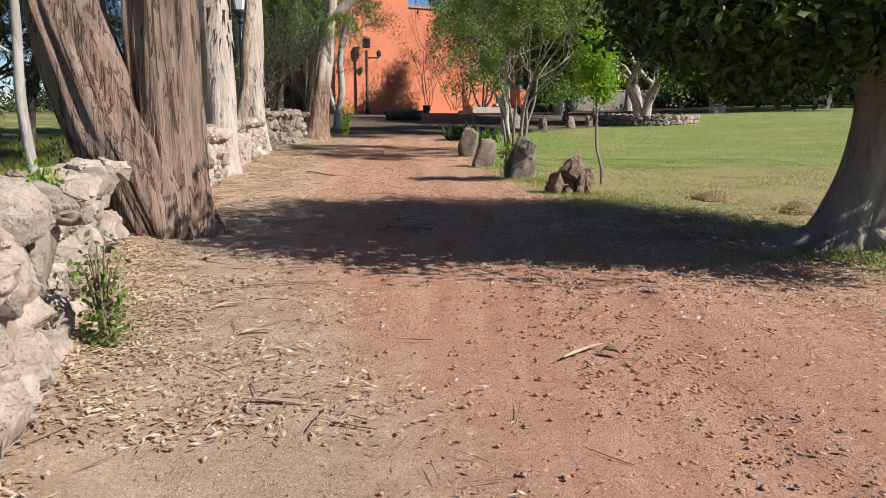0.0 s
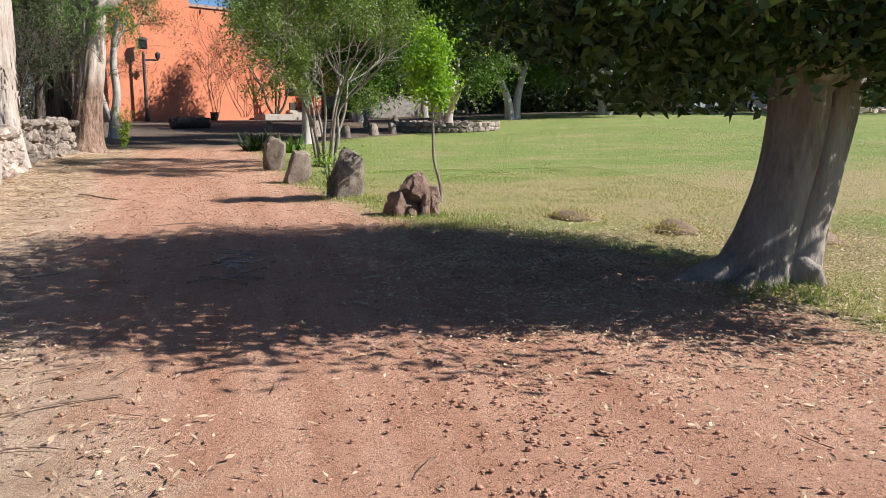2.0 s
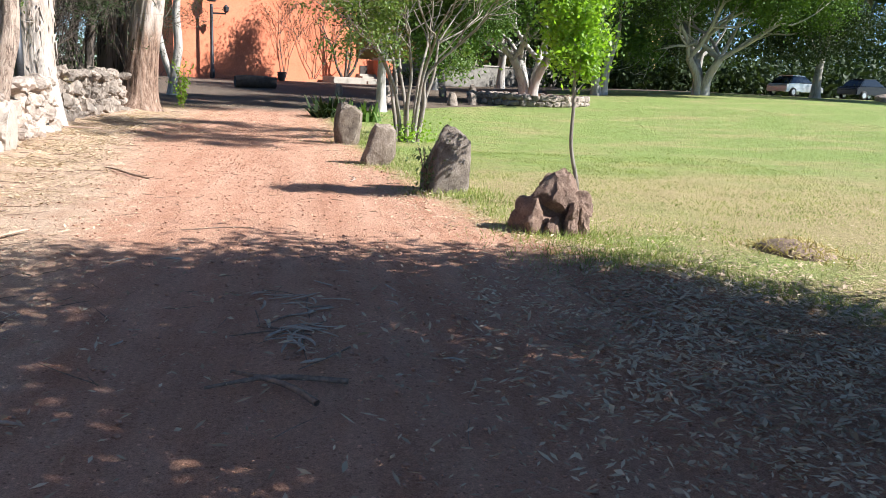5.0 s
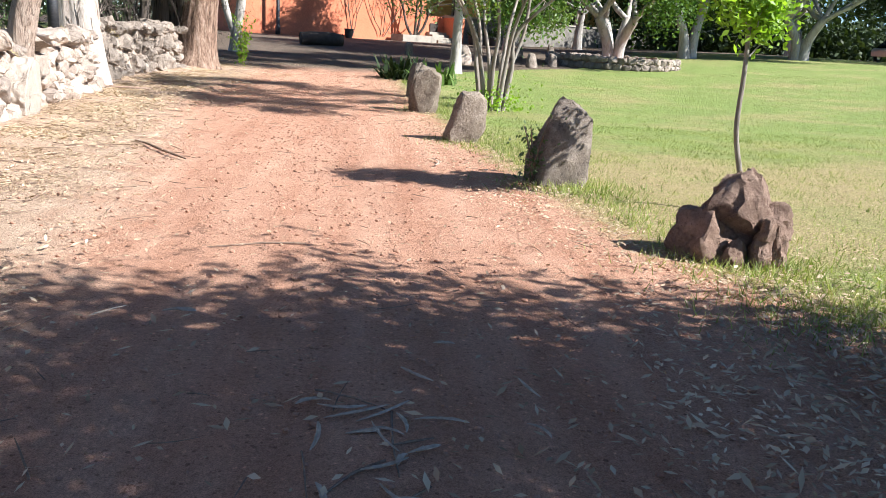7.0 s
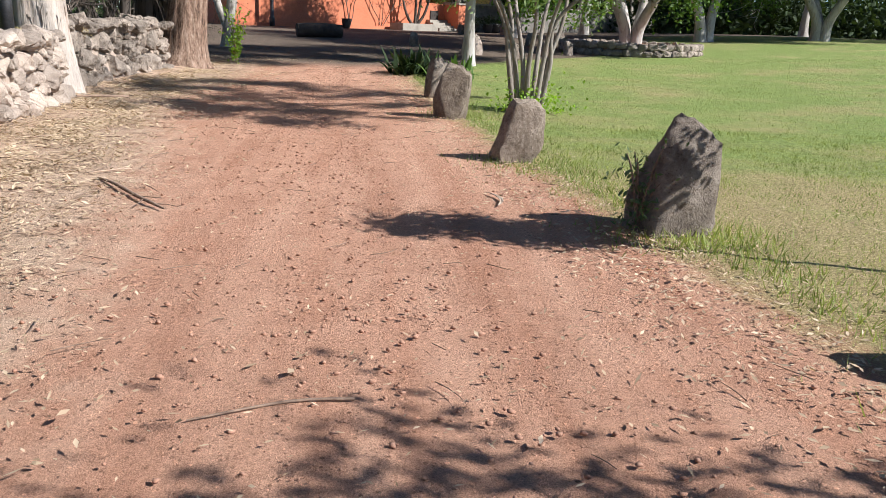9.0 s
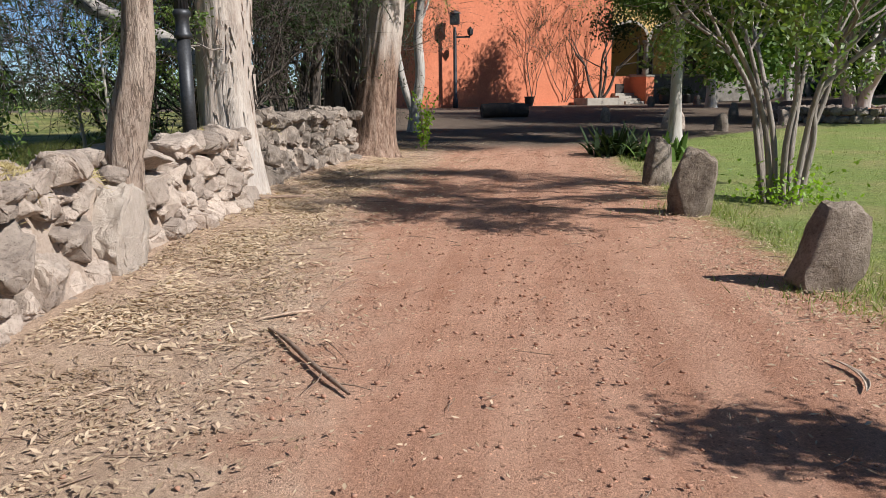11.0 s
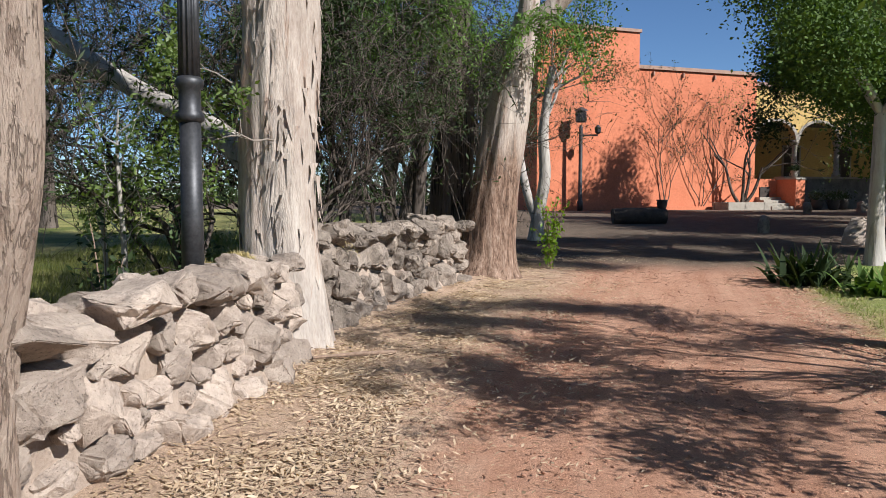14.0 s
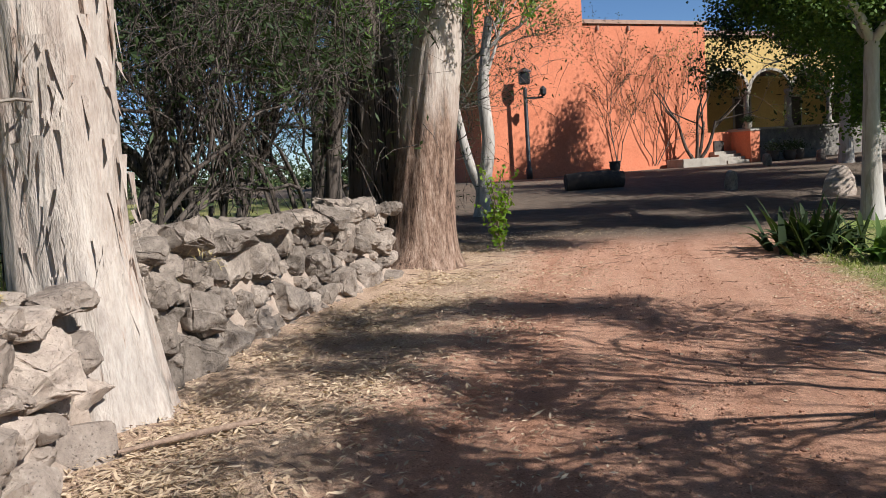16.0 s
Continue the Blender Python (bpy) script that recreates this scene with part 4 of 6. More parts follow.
trunk_part(t5, [(0, 0, 0, 0.24), (0.05, 0, 0.8, 0.19), (0.25, 0, 2.0, 0.17), (0.2, 0, 3.4, 0.15), (0.45, 0, 5.2, 0.1)], M_BARK_SMOOTH, 28, 0.15, 0.07, 2.4, 0.4, 3.0)
trunk_part(t5, [(0.05, 0, 0.6, 0.14), (-0.3, 0, 1.6, 0.13), (-0.55, 0.1, 2.8, 0.1), (-0.9, 0.1, 4.6, 0.07)], M_BARK_SMOOTH, 20, 0.2, 0.06, 2.4, 0.0, 5.0, "stem")
limbs, tips = [], []
for p in [(0.45, 0, 5.0), (-0.9, 0.1, 4.4), (0.3, 0, 3.9), (0.4, 0, 4.6)]:
    grow(rng, p, (0.5 * rng.normal(), 0.5 * rng.normal(), 0.8), 1.6, 0.05, 2, limbs, tips, 0.7, 0.1, 0.05, 3, 0.7)
add_limbs(t5, limbs, M_BARK_SMOOTH)
crown_part(t5, leaves_np(rng, crown_from(rng, tips, 16, 0.22), 0.10, 0.06, 0.2), M_LEAF_TREE)

# hanging feathery foliage round the forked gum
feather = tree((-5.0, 31.0), "feathery green foliage hanging beside the forked gum", "pepper_tree", "field trees")
trunk_part(feather, [(-0.9, 0.6, 0, 0.14), (-0.8, 0.5, 2, 0.12), (-0.4, 0.2, 4.2, 0.09), (0.0, -0.2, 5.6, 0.06)], M_BARK_DARK, 16, 0.3)


def feathery(t, rng, origins, length, strands, per, material, leaf=(0.11, 0.016), spread=0.8):
    """Drooping strands set with fine leaflets."""
    cs, tubes = [], []
    for o in origins:
        for _ in range(strands):
            d = np.array([rng.normal() * spread, rng.normal() * spread, 0.35])
            p = np.array(o) + rng.normal(size=3) * 0.12
            pts = [p]
            L = length * rng.uniform(0.6, 1.2)
            for k in range(6):
                d = d * 0.82 + np.array([0, 0, -0.26])
                p = p + d / (np.linalg.norm(d) + 1e-9) * L / 6
                pts.append(p)
            tubes.append(tube_np(pts, [0.008] * 7, 3))
            pts = np.array(pts)
            u = rng.uniform(0.5, 6, per)
            i = np.minimum(u.astype(int), 5)
            q = pts[i] + (pts[i + 1] - pts[i]) * (u - i)[:, None]
            cs.append(q + rng.normal(size=q.shape) * 0.045)
    part_me("branchwork", mesh_np("branchwork", *join_np(tubes), M_BARK_DARK), t)
    crown_part(t, leaves_np(rng, np.concatenate(cs), *leaf, 0.35), material)


feathery(feather, rng, [(-0.5, -0.3, 5.2), (-0.2, -0.6, 5.6), (-0.35, -0.6, 4.6), (-0.9, -0.6, 4.9), (-1.3, -0.4, 4.4), (1.75, -0.4, 4.6), (-0.8, -0.9, 6.0), (-1.9, 0, 5.4), (-2.4, 0.4, 4.6)], 1.5, 16, 120, M_LEAF_FEATHER, (0.12, 0.028))


def field_tree(x, y, h, seed, lean=(0, 0), style="feather", label="dark spreading tree in the shaded field", r=0.16, material=None):
    rg = np.random.default_rng(seed)
    t = tree((x, y), label, "field_tree", "field trees")
    zb = ground_z(x, y)
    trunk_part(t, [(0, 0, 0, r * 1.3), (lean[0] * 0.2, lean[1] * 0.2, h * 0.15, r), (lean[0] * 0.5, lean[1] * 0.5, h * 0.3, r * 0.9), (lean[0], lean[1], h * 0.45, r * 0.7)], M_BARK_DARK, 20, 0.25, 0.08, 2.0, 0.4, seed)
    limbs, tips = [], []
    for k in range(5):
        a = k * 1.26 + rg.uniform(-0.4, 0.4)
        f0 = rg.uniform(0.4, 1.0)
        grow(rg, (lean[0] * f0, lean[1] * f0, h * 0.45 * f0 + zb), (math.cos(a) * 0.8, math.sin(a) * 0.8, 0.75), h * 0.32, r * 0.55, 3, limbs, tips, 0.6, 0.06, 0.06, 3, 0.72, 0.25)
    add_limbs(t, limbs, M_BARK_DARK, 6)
    if style == "feather":
        sel = [tips[i] for i in rg.choice(len(tips), min(len(tips), 140), replace=False)]
        feathery(t, rg, sel, h * 0.16, 4, 24, material or M_LEAF_DARK, (0.13, 0.026), 0.9)
    else:
        crown_part(t, leaves_np(rg, crown_from(rg, tips, 26, 0.26), 0.1, 0.034, 0.3), material or M_LEAF_DARK)
    return t


field_tree(-9.5, 33.0, 7.5, 21, (-0.6, 0.5))
field_tree(-8.2, 37.5, 7.0, 22, (0.6, 0.0))
field_tree(-14.5, 29.0, 8.5, 24, (1.2, -0.5), r=0.22)
field_tree(-19.0, 33.0, 9.0, 25, (0.8, 0), r=0.25)
field_tree(-10.5, 43.0, 9.0, 27, (0.4, 0), "leaf", r=0.2)
field_tree(-7.8, 47.0, 8.5, 28, (0.2, 0), "leaf", r=0.18)
field_tree(-24.0, 42.0, 10, 29, (0, 0), "leaf", r=0.25)
field_tree(-12.0, 22.0, 9.0, 30, (-0.8, 1.0), r=0.22)
field_tree(-8.0, 14.0, 8.0, 31, (-0.6, 0.8), r=0.18)
field_tree(-6.9, 27.5, 5.0, 32, (0.3, 0.4), r=0.09, label="young dark tree close behind the stone wall")
field_tree(-9.5, 54.0, 9.0, 34, (0, 0), "leaf", r=0.2)
field_tree(-12.0, 60.0, 10.0, 35, (0, 0), "leaf", r=0.22)
field_tree(-8.8, 50.0, 7.0, 36, (0, 0), "leaf", r=0.16)
field_tree(-13.0, 50.0, 9.5, 33, (0, 0), "leaf", r=0.22)

weeper = tree((-9.2, 22.4), "dark weeping tree with foliage hanging to the grass", "field_tree", "field trees")
trunk_part(weeper, [(0, 0, 0, 0.2), (0.1, 0, 1.5, 0.16), (0.4, -0.1, 3.4, 0.11), (0.5, -0.2, 5.0, 0.06)], M_BARK_DARK, 16, 0.3)
rg = np.random.default_rng(71)
feathery(weeper, rg, [(0.3 + rg.normal() * 1.0, rg.normal() * 0.8, rg.uniform(2.6, 4.6)) for _ in range(40)], 2.1, 5, 26, M_LEAF_DARK, (0.16, 0.03), 0.5)


def bare_tree(x, y, h, seed, label, r=0.05, stems=4):
    """Dark stems with bare crossing twigs."""
    rg = np.random.default_rng(seed)
    t = tree((x, y), label, "bare_tree", "bare undergrowth")
    limbs, tips = [], []
    for k in range(stems):
        a = k * 6.3 / stems + rg.uniform(0, 1)
        grow(rg, (2 * r * math.cos(a), 2 * r * math.sin(a), ground_z(x, y)), (0.4 * math.cos(a), 0.4 * math.sin(a), 1.0), h * 0.45, r, 4, limbs, tips, 0.5, 0.04, 0.0, 3, 0.7, 0.2)
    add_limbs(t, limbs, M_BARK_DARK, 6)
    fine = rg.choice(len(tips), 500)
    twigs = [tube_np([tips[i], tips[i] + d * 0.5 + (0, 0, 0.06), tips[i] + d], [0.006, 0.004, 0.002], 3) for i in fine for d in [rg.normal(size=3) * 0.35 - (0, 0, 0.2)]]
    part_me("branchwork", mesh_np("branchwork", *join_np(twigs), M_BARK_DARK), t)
    crown_part(t, leaves_np(rg, np.array(tips) + rg.normal(size=(len(tips), 3)) * 0.1, 0.1, 0.03, 0.3), M_LEAF_DARK)


for k, (x, y, h, r, n) in enumerate([(-6.5, 28.9, 5.0, 0.05, 4), (-7.6, 26.2, 4.6, 0.05, 4), (-6.3, 31.2, 5.5, 0.06, 5), (-7.5, 30.6, 6.8, 0.095, 5), (-9.2, 33.5, 6.0, 0.07, 4), (-6.1, 34.2, 5.0, 0.06, 4), (-6.9, 36.5, 6.0, 0.07, 4)]):
    bare_tree(x, y, h, 300 + k, "bare dark undergrowth tree behind the stone wall", r, n)

bare_tree(-6.6, 25.4, 3.6, 320, "twisted dark tree close behind the lamp post", 0.1, 2)
for x, y, h, sd in [(-6.8, 23.9, 2.6, 5), (-7.9, 25.0, 1.8, 6), (-6.2, 20.4, 1.5, 7)]:
    rg = np.random.default_rng(sd)
    young = tree((x, y), "thin young tree with sparse leaves behind the wall", "sapling", "field saplings")
    trunk_part(young, [(0, 0, 0, 0.04), (0.03, 0, h * 0.4, 0.032), (-0.03, 0, h * 0.8, 0.018), (0.0, 0, h, 0.008)], M_BARK_SMOOTH, 10, 0.15, 0.05)
    limbs, tips = [], []
    for k in range(9):
        grow(rg, (0, 0, h * (0.4 + 0.06 * k)), (math.cos(2.4 * k), math.sin(2.4 * k), 0.9), 0.4, 0.01, 1, limbs, tips, 0.6, 0.1, 0.0, 3, 0.7)
    add_limbs(young, limbs, M_BARK_SMOOTH)
    crown_part(young, leaves_np(rg, crown_from(rg, tips, 5, 0.07), 0.08, 0.035, 0.2), M_LEAF_BUSH)

# the near fig
fig = tree((5.15, 8.55), "broad fig tree with smooth grey trunk and low dark crown", "fig_tree")
trunk_part(fig, [(-0.2, 0.0, -0.3, 0.42), (-0.16, 0.0, 0.05, 0.36), (-0.05, 0, 0.4, 0.28), (0.1, 0, 0.9, 0.24), (0.2, 0.0, 1.5, 0.25), (0.22, 0.05, 1.95, 0.26)], M_BARK_FIG, 64, 0.06, 0.13, 1.6, 0.2, 2.6)
trunk_part(fig, [(0.16, -0.12, -0.3, 0.26), (0.18, -0.12, 0.05, 0.22), (0.26, -0.11, 0.45, 0.175), (0.38, -0.09, 0.95, 0.165), (0.5, -0.06, 1.5, 0.18), (0.66, 0.0, 2.1, 0.18)], M_BARK_FIG, 44, 0.06, 0.13, 1.6, 0.2, 5.2, "stem")
for a, L, r in [(3.1, 0.8, 0.17), (3.7, 0.4, 0.09), (5.3, 0.12, 0.1)]:
    c, q = math.cos(a), math.sin(a)
    p, rr = spline([(0.2 * c, 0.2 * q, 0.22, r * 0.8), (0.38 * c, 0.38 * q, 0.06, r), ((0.38 + L * 0.4) * c, (0.38 + L * 0.4) * q, 0.0, r * 0.75), ((0.38 + L * 0.8) * c - 0.08 * q, (0.38 + L * 0.8) * q + 0.08 * c, -0.07, r * 0.4)], 0.06)
    part_me("root", mesh_np("root", *tube_np(p, rr, 14, 0.2, 2.0), M_BARK_FIG, True), fig)
limbs, tips = [], []
for a, e, L, r in [(2.6, 0.9, 1.9, 0.2), (0.5, 0.8, 2.0, 0.22), (4.2, 0.7, 1.9, 0.18), (1.6, 0.8, 2.0, 0.18), (5.4, 0.9, 1.9, 0.18), (3.4, 1.2, 2.2, 0.16)]:
    grow(rng, (0.42, 0.05, 1.65), (math.cos(a), math.sin(a), e), L, r, 2, limbs, tips, 0.6, 0.1, 0.0, 3, 0.75)
kept = []
for pts, rad, level in limbs:
    n = 0
    while n < len(pts) and ((pts[n][0] - 0.12) / 2.3) ** 2 + (pts[n][1] / 2.1) ** 2 + ((pts[n][2] - 3.0) / 2.0) ** 2 < 1:
        n += 1
    if n > 2:
        kept.append((pts[:n], rad[:n], level))
add_limbs(fig, kept, M_BARK_FIG, 12)


def fig_skirt(r):
    """The height of the crown's lower edge at a distance from the trunk."""
    return 1.85 - 0.5 * np.exp(-((r - 1.35) / 0.55) ** 2) + 0.06 * r


hubs = []
while len(hubs) < 760:
    d = rng.normal(size=3)
    d /= np.linalg.norm(d)
    k = rng.uniform(0.15, 1.0) ** 0.5
    hx, hy, hz = d[0] * 2.8 * k, d[1] * 2.55 * k, 3.0 + d[2] * 2.3 * k
    hy = hy * (1 + 0.12 * (hz - 3)) - 0.16 * (hz - 3)
    if hz > fig_skirt(math.hypot(hx, hy)) and (abs(hy) < 1.2 or noise.noise((hx * 0.8, hy * 0.8, hz * 0.8 + 3)) < (0.16 if hy < 0 else 0.3)):
        hubs.append((0.12 + hx, 0.05 + hy, hz))
edge = 0
while edge < 215:
    hx, hy, hz = rng.uniform(-2.4, 2.4), (1 if rng.random() < 0.05 else -1) * rng.uniform(1.1, 2.88), rng.uniform(1.9, 4.3)
    if (hx / 2.8) ** 2 + (hy / 3.07) ** 2 < 1 and noise.noise((hx * 0.7, hy * 0.7, hz * 0.35 + 5)) < 0.1:
        hubs.append((0.12 + hx, hy - 0.1, hz))
        edge += 1
fc = crown_from(rng, hubs, 62, 0.23)
fc = fc[fc[:, 2] > fig_skirt(np.hypot(fc[:, 0], fc[:, 1]))]
crown_part(fig, leaves_np(rng, fc, 0.125, 0.062, 0.3), M_LEAF_FIG)

# shrub with many stems
bush = tree((2.8, 24.0), "airy olive-green shrub tree with many thin stems", "shrub_tree")
limbs, tips = [], []
for k in range(9):
    a = k * 0.698 + 0.3
    ln = 0.28 + 0.12 * (k % 3)
    p = [(0.22 * math.cos(a), 0.22 * math.sin(a), -0.05, 0.05), (0.35 * math.cos(a), 0.35 * math.sin(a), 0.8, 0.042), (0.5 * math.cos(a) + 0.1 * math.sin(3 * a), 0.5 * math.sin(a), 1.5, 0.034), (ln * 2.4 * math.cos(a), ln * 2.4 * math.sin(a), 2.3, 0.026)]
    q, r = spline(p, 0.15)
    part_me("stem", mesh_np("stem", *tube_np(q, r, 10, 0.05), M_BARK_FIG, True), bush)
    for _ in range(4):
        grow(rng, q[-1 - rng.integers(0, 4)], (0.75 * math.cos(a) + rng.normal() * 0.45, 1.0 * math.sin(a) - 0.25 + rng.normal() * 0.5, 0.95), 1.75, 0.022, 2, limbs, tips, 0.7, 0.04, 0.03, 3, 0.75)
kept = []
for pts, rad, level in limbs:
    n = 0
    while n < len(pts) and math.hypot(pts[n][0] / 2.35, (pts[n][1] + 0.9) / 3.7) < 1:
        n += 1
    if n > 2:
        kept.append((pts[:n], rad[:n], level))
add_limbs(bush, kept, M_BARK_FIG)
tips = [p for p in tips if math.hypot(p[0] / 2.4, (p[1] + 0.9) / 3.75) < 1 and noise.noise((p[0] * 1.3, p[1] * 1.3, p[2] * 1.5)) > 0.0]
crown_part(bush, leaves_np(rng, crown_from(rng, tips, 60, 0.13), 0.09, 0.042, 0.15), M_LEAF_BUSH)
shoots = [(rng.normal() * 0.35, rng.normal() * 0.3 - 0.25, abs(rng.normal()) * 0.22 + 0.03) for _ in range(420)]
crown_part(bush, leaves_np(rng, np.array(shoots), 0.08, 0.05, -0.2), M_LEAF_LIME, "undergrowth", "bright lime shoots at the foot")

# the sapling
sap = tree((3.73, 15.0), "young sapling with a thin wavy stem and lime leaves", "sapling")
trunk_part(sap, [(0, 0, 0, 0.026), (-0.01, 0, 0.35, 0.024), (-0.12, 0, 0.8, 0.022), (-0.13, 0, 1.3, 0.02), (-0.16, 0, 1.9, 0.016), (-0.2, 0, 2.6, 0.008)], M_BARK_FIG, 10, 0.08, 0.03, 2.0, 0.4)
limbs, tips = [], []
for k in range(16):
    a, z = k * 2.4, 1.35 + k * 0.066
    grow(rng, (-0.08 * z, 0, z), (math.cos(a), math.sin(a), 0.7), 0.27, 0.008, 1, limbs, tips, 0.6, 0.1, 0.0, 2, 0.7)
add_limbs(sap, limbs, M_BARK_SMOOTH)
crown_part(sap, leaves_np(rng, crown_from(rng, tips, 26, 0.1), 0.075, 0.04, 0.1), M_LEAF_LIME)


def broad_tree(x, y, trunk_h, r, crown_r, crown_h, seed, leaf, label, stems=1, leaf_size=(0.09, 0.05), per=44, sigma=0.4, group="court trees", bark=None, name="court_tree"):
    rg = np.random.default_rng(seed)
    t = tree((x, y), label, name, group)
    zb = ground_z(x, y)
    limbs, tips = [], []
    for s in range(stems):
        a = s * 6.28 / stems + rg.uniform(0, 1)
        o = 0.0 if stems == 1 else 0.45
        top = (o * 2.6 * math.cos(a) + rg.normal() * 0.1, o * 2.6 * math.sin(a), trunk_h, r * 0.75)
        trunk_part(t, [(o * 0.5 * math.cos(a), o * 0.5 * math.sin(a), 0, r * 1.2), (o * math.cos(a) + rg.normal() * 0.05, o * math.sin(a), trunk_h * 0.5, r * 0.9), top], bark or M_BARK_SMOOTH, 24, 0.15, 0.06, 2.0, 0.4, seed + s, "trunk" if s == 0 else "stem")
        for k in range(5 if stems == 1 else 3):
            b = a + k * 1.4 + rg.uniform(-0.3, 0.3)
            grow(rg, (top[0], top[1], top[2] - 0.1 + zb), (math.cos(b) * 0.9, math.sin(b) * 0.9, rg.uniform(0.5, 1.3)), crown_r * 0.55, r * 0.5, 3, limbs, tips, 0.6, 0.07, 0.0, 3, 0.72)
    tips = np.array(tips)
    lo, hi = trunk_h + zb - 0.3, trunk_h + zb + crown_h
    tips[:, 2] = lo + ((tips[:, 2] - tips[:, 2].min()) / (np.ptp(tips[:, 2]) + 1e-6)) ** 1.35 * (hi - lo)
    tips[:, :2] *= crown_r / np.percentile(np.hypot(tips[:, 0], tips[:, 1]), 92)
    add_limbs(t, limbs, bark or M_BARK_SMOOTH, 8)
    crown_part(t, leaves_np(rg, crown_from(rg, tips, per, sigma), *leaf_size, 0.15), leaf)
    return t


broad_tree(3.2, 35.5, 3.3, 0.17, 4.5, 5.0, 41, M_LEAF_DENSE, "white-trunked tree with a dense round green crown", 1, (0.09, 0.056), 170, 0.32)
broad_tree(11.4, 45.0, 2.2, 0.26, 6.6, 11.0, 42, M_LEAF_TREE, "tall spreading tree with pale trunks in the round bed", 4, (0.19, 0.11), 62, 0.5)
broad_tree(8.3, 56.0, 4.2, 0.25, 4.2, 10.0, 43, M_LEAF_DARK, "dark spreading tree shading the forecourt", 1, (0.19, 0.11), 62, 0.5)
broad_tree(26.0, 55.5, 2.4, 0.3, 7.5, 9.0, 44, M_LEAF_TREE, "spreading pale-trunked tree at the end of the lawn", 4, (0.2, 0.115), 56, 0.55)
broad_tree(18.5, 54.0, 3.2, 0.28, 7.5, 9.0, 45, M_LEAF_DARK, "dark broad tree before the arcade", 2, (0.2, 0.115), 56, 0.55)
broad_tree(36.0, 58.0, 3.0, 0.3, 6.0, 9.0, 46, M_LEAF_DARK, "dark broad tree beside the parked cars", 1, (0.2, 0.115), 56, 0.55)
broad_tree(44.0, 52.0, 2.6, 0.3, 6.0, 9.0, 47, M_LEAF_TREE, "broad green tree at the edge of the lawn", 1, (0.2, 0.115), 56, 0.55)
# added tree, set on the sun's line so the arcade lies in shade
broad_tree(15.5, 68.0, 2.6, 0.3, 4.3, 9.0, 49, M_LEAF_DARK, "dark broad tree added before the arcade to shade it", 1, (0.2, 0.115), 56, 0.55)
broad_tree(33.0, 70.0, 3.0, 0.3, 7.0, 10.0, 48, M_LEAF_DARK, "dark broad tree behind the lawn", 1, (0.22, 0.12), 50, 0.65)


# ---- the house ----
HOUSE_A = 35.0
house = thing("house", (-2.72, 63.12, 0.0), "orange limewashed hacienda with an arcaded terrace", "house", rz=HOUSE_A)


def house_box(name, x0, x1, y0, y1, z0, z1, material, label="", bevel=0.0, parent=None):
    return part(name, box(bmesh.new(), x0, x1, y0, y1, z0, z1, bevel), material, parent or house, label)


house_box("wall", 0.0, 8.35, 0, 8.0, 0.0, 8.75, M_ORANGE, "sunlit orange plaster wall")
house_box("tower_wall", -6.3, 0.02, -0.18, 8.0, 0.0, 10.7, M_ORANGE, "taller orange plaster block")
house_box("cornice", -0.0, 8.5, -0.12, 0.2, 8.72, 8.92, M_TILE, "thin clay roof edge")
house_box("cornice", -6.4, 0.1, -0.28, 0.1, 10.68, 10.85, M_TILE, "thin clay roof edge")
for x in (1.0, 3.0, 5.2):
    house_box("drain", x, x + 0.08, -0.15, 0.0, 8.35, 8.6, M_TILE)
# terrace with its arcade
house_box("terrace_wall", 10.8, 60.0, 0.3, 0.9, 0.2, 2.65, M_TERRACE, "rubble stone terrace wall")
house_box("terrace_floor", 8.35, 60.0, 0.9, 5.2, 0.2, 2.45, M_STONEWHITE, "stone terrace floor")
house_box("coping", 10.8, 60.0, 0.22, 0.98, 2.65, 2.77, M_STONEWHITE, "pale stone coping")
house_box("back_wall", 8.35, 60.0, 5.2, 6.0, 0.2, 8.2, M_YELLOW, "ochre plaster wall behind the arcade")
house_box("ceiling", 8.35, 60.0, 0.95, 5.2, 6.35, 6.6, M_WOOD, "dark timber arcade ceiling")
for x in np.arange(10.7, 59, 4.6):
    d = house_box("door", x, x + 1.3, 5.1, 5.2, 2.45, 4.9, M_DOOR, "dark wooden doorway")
    house_box("frame", x - 0.15, x + 1.45, 5.13, 5.19, 2.45, 5.05, M_STONEWHITE, "stone door frame")


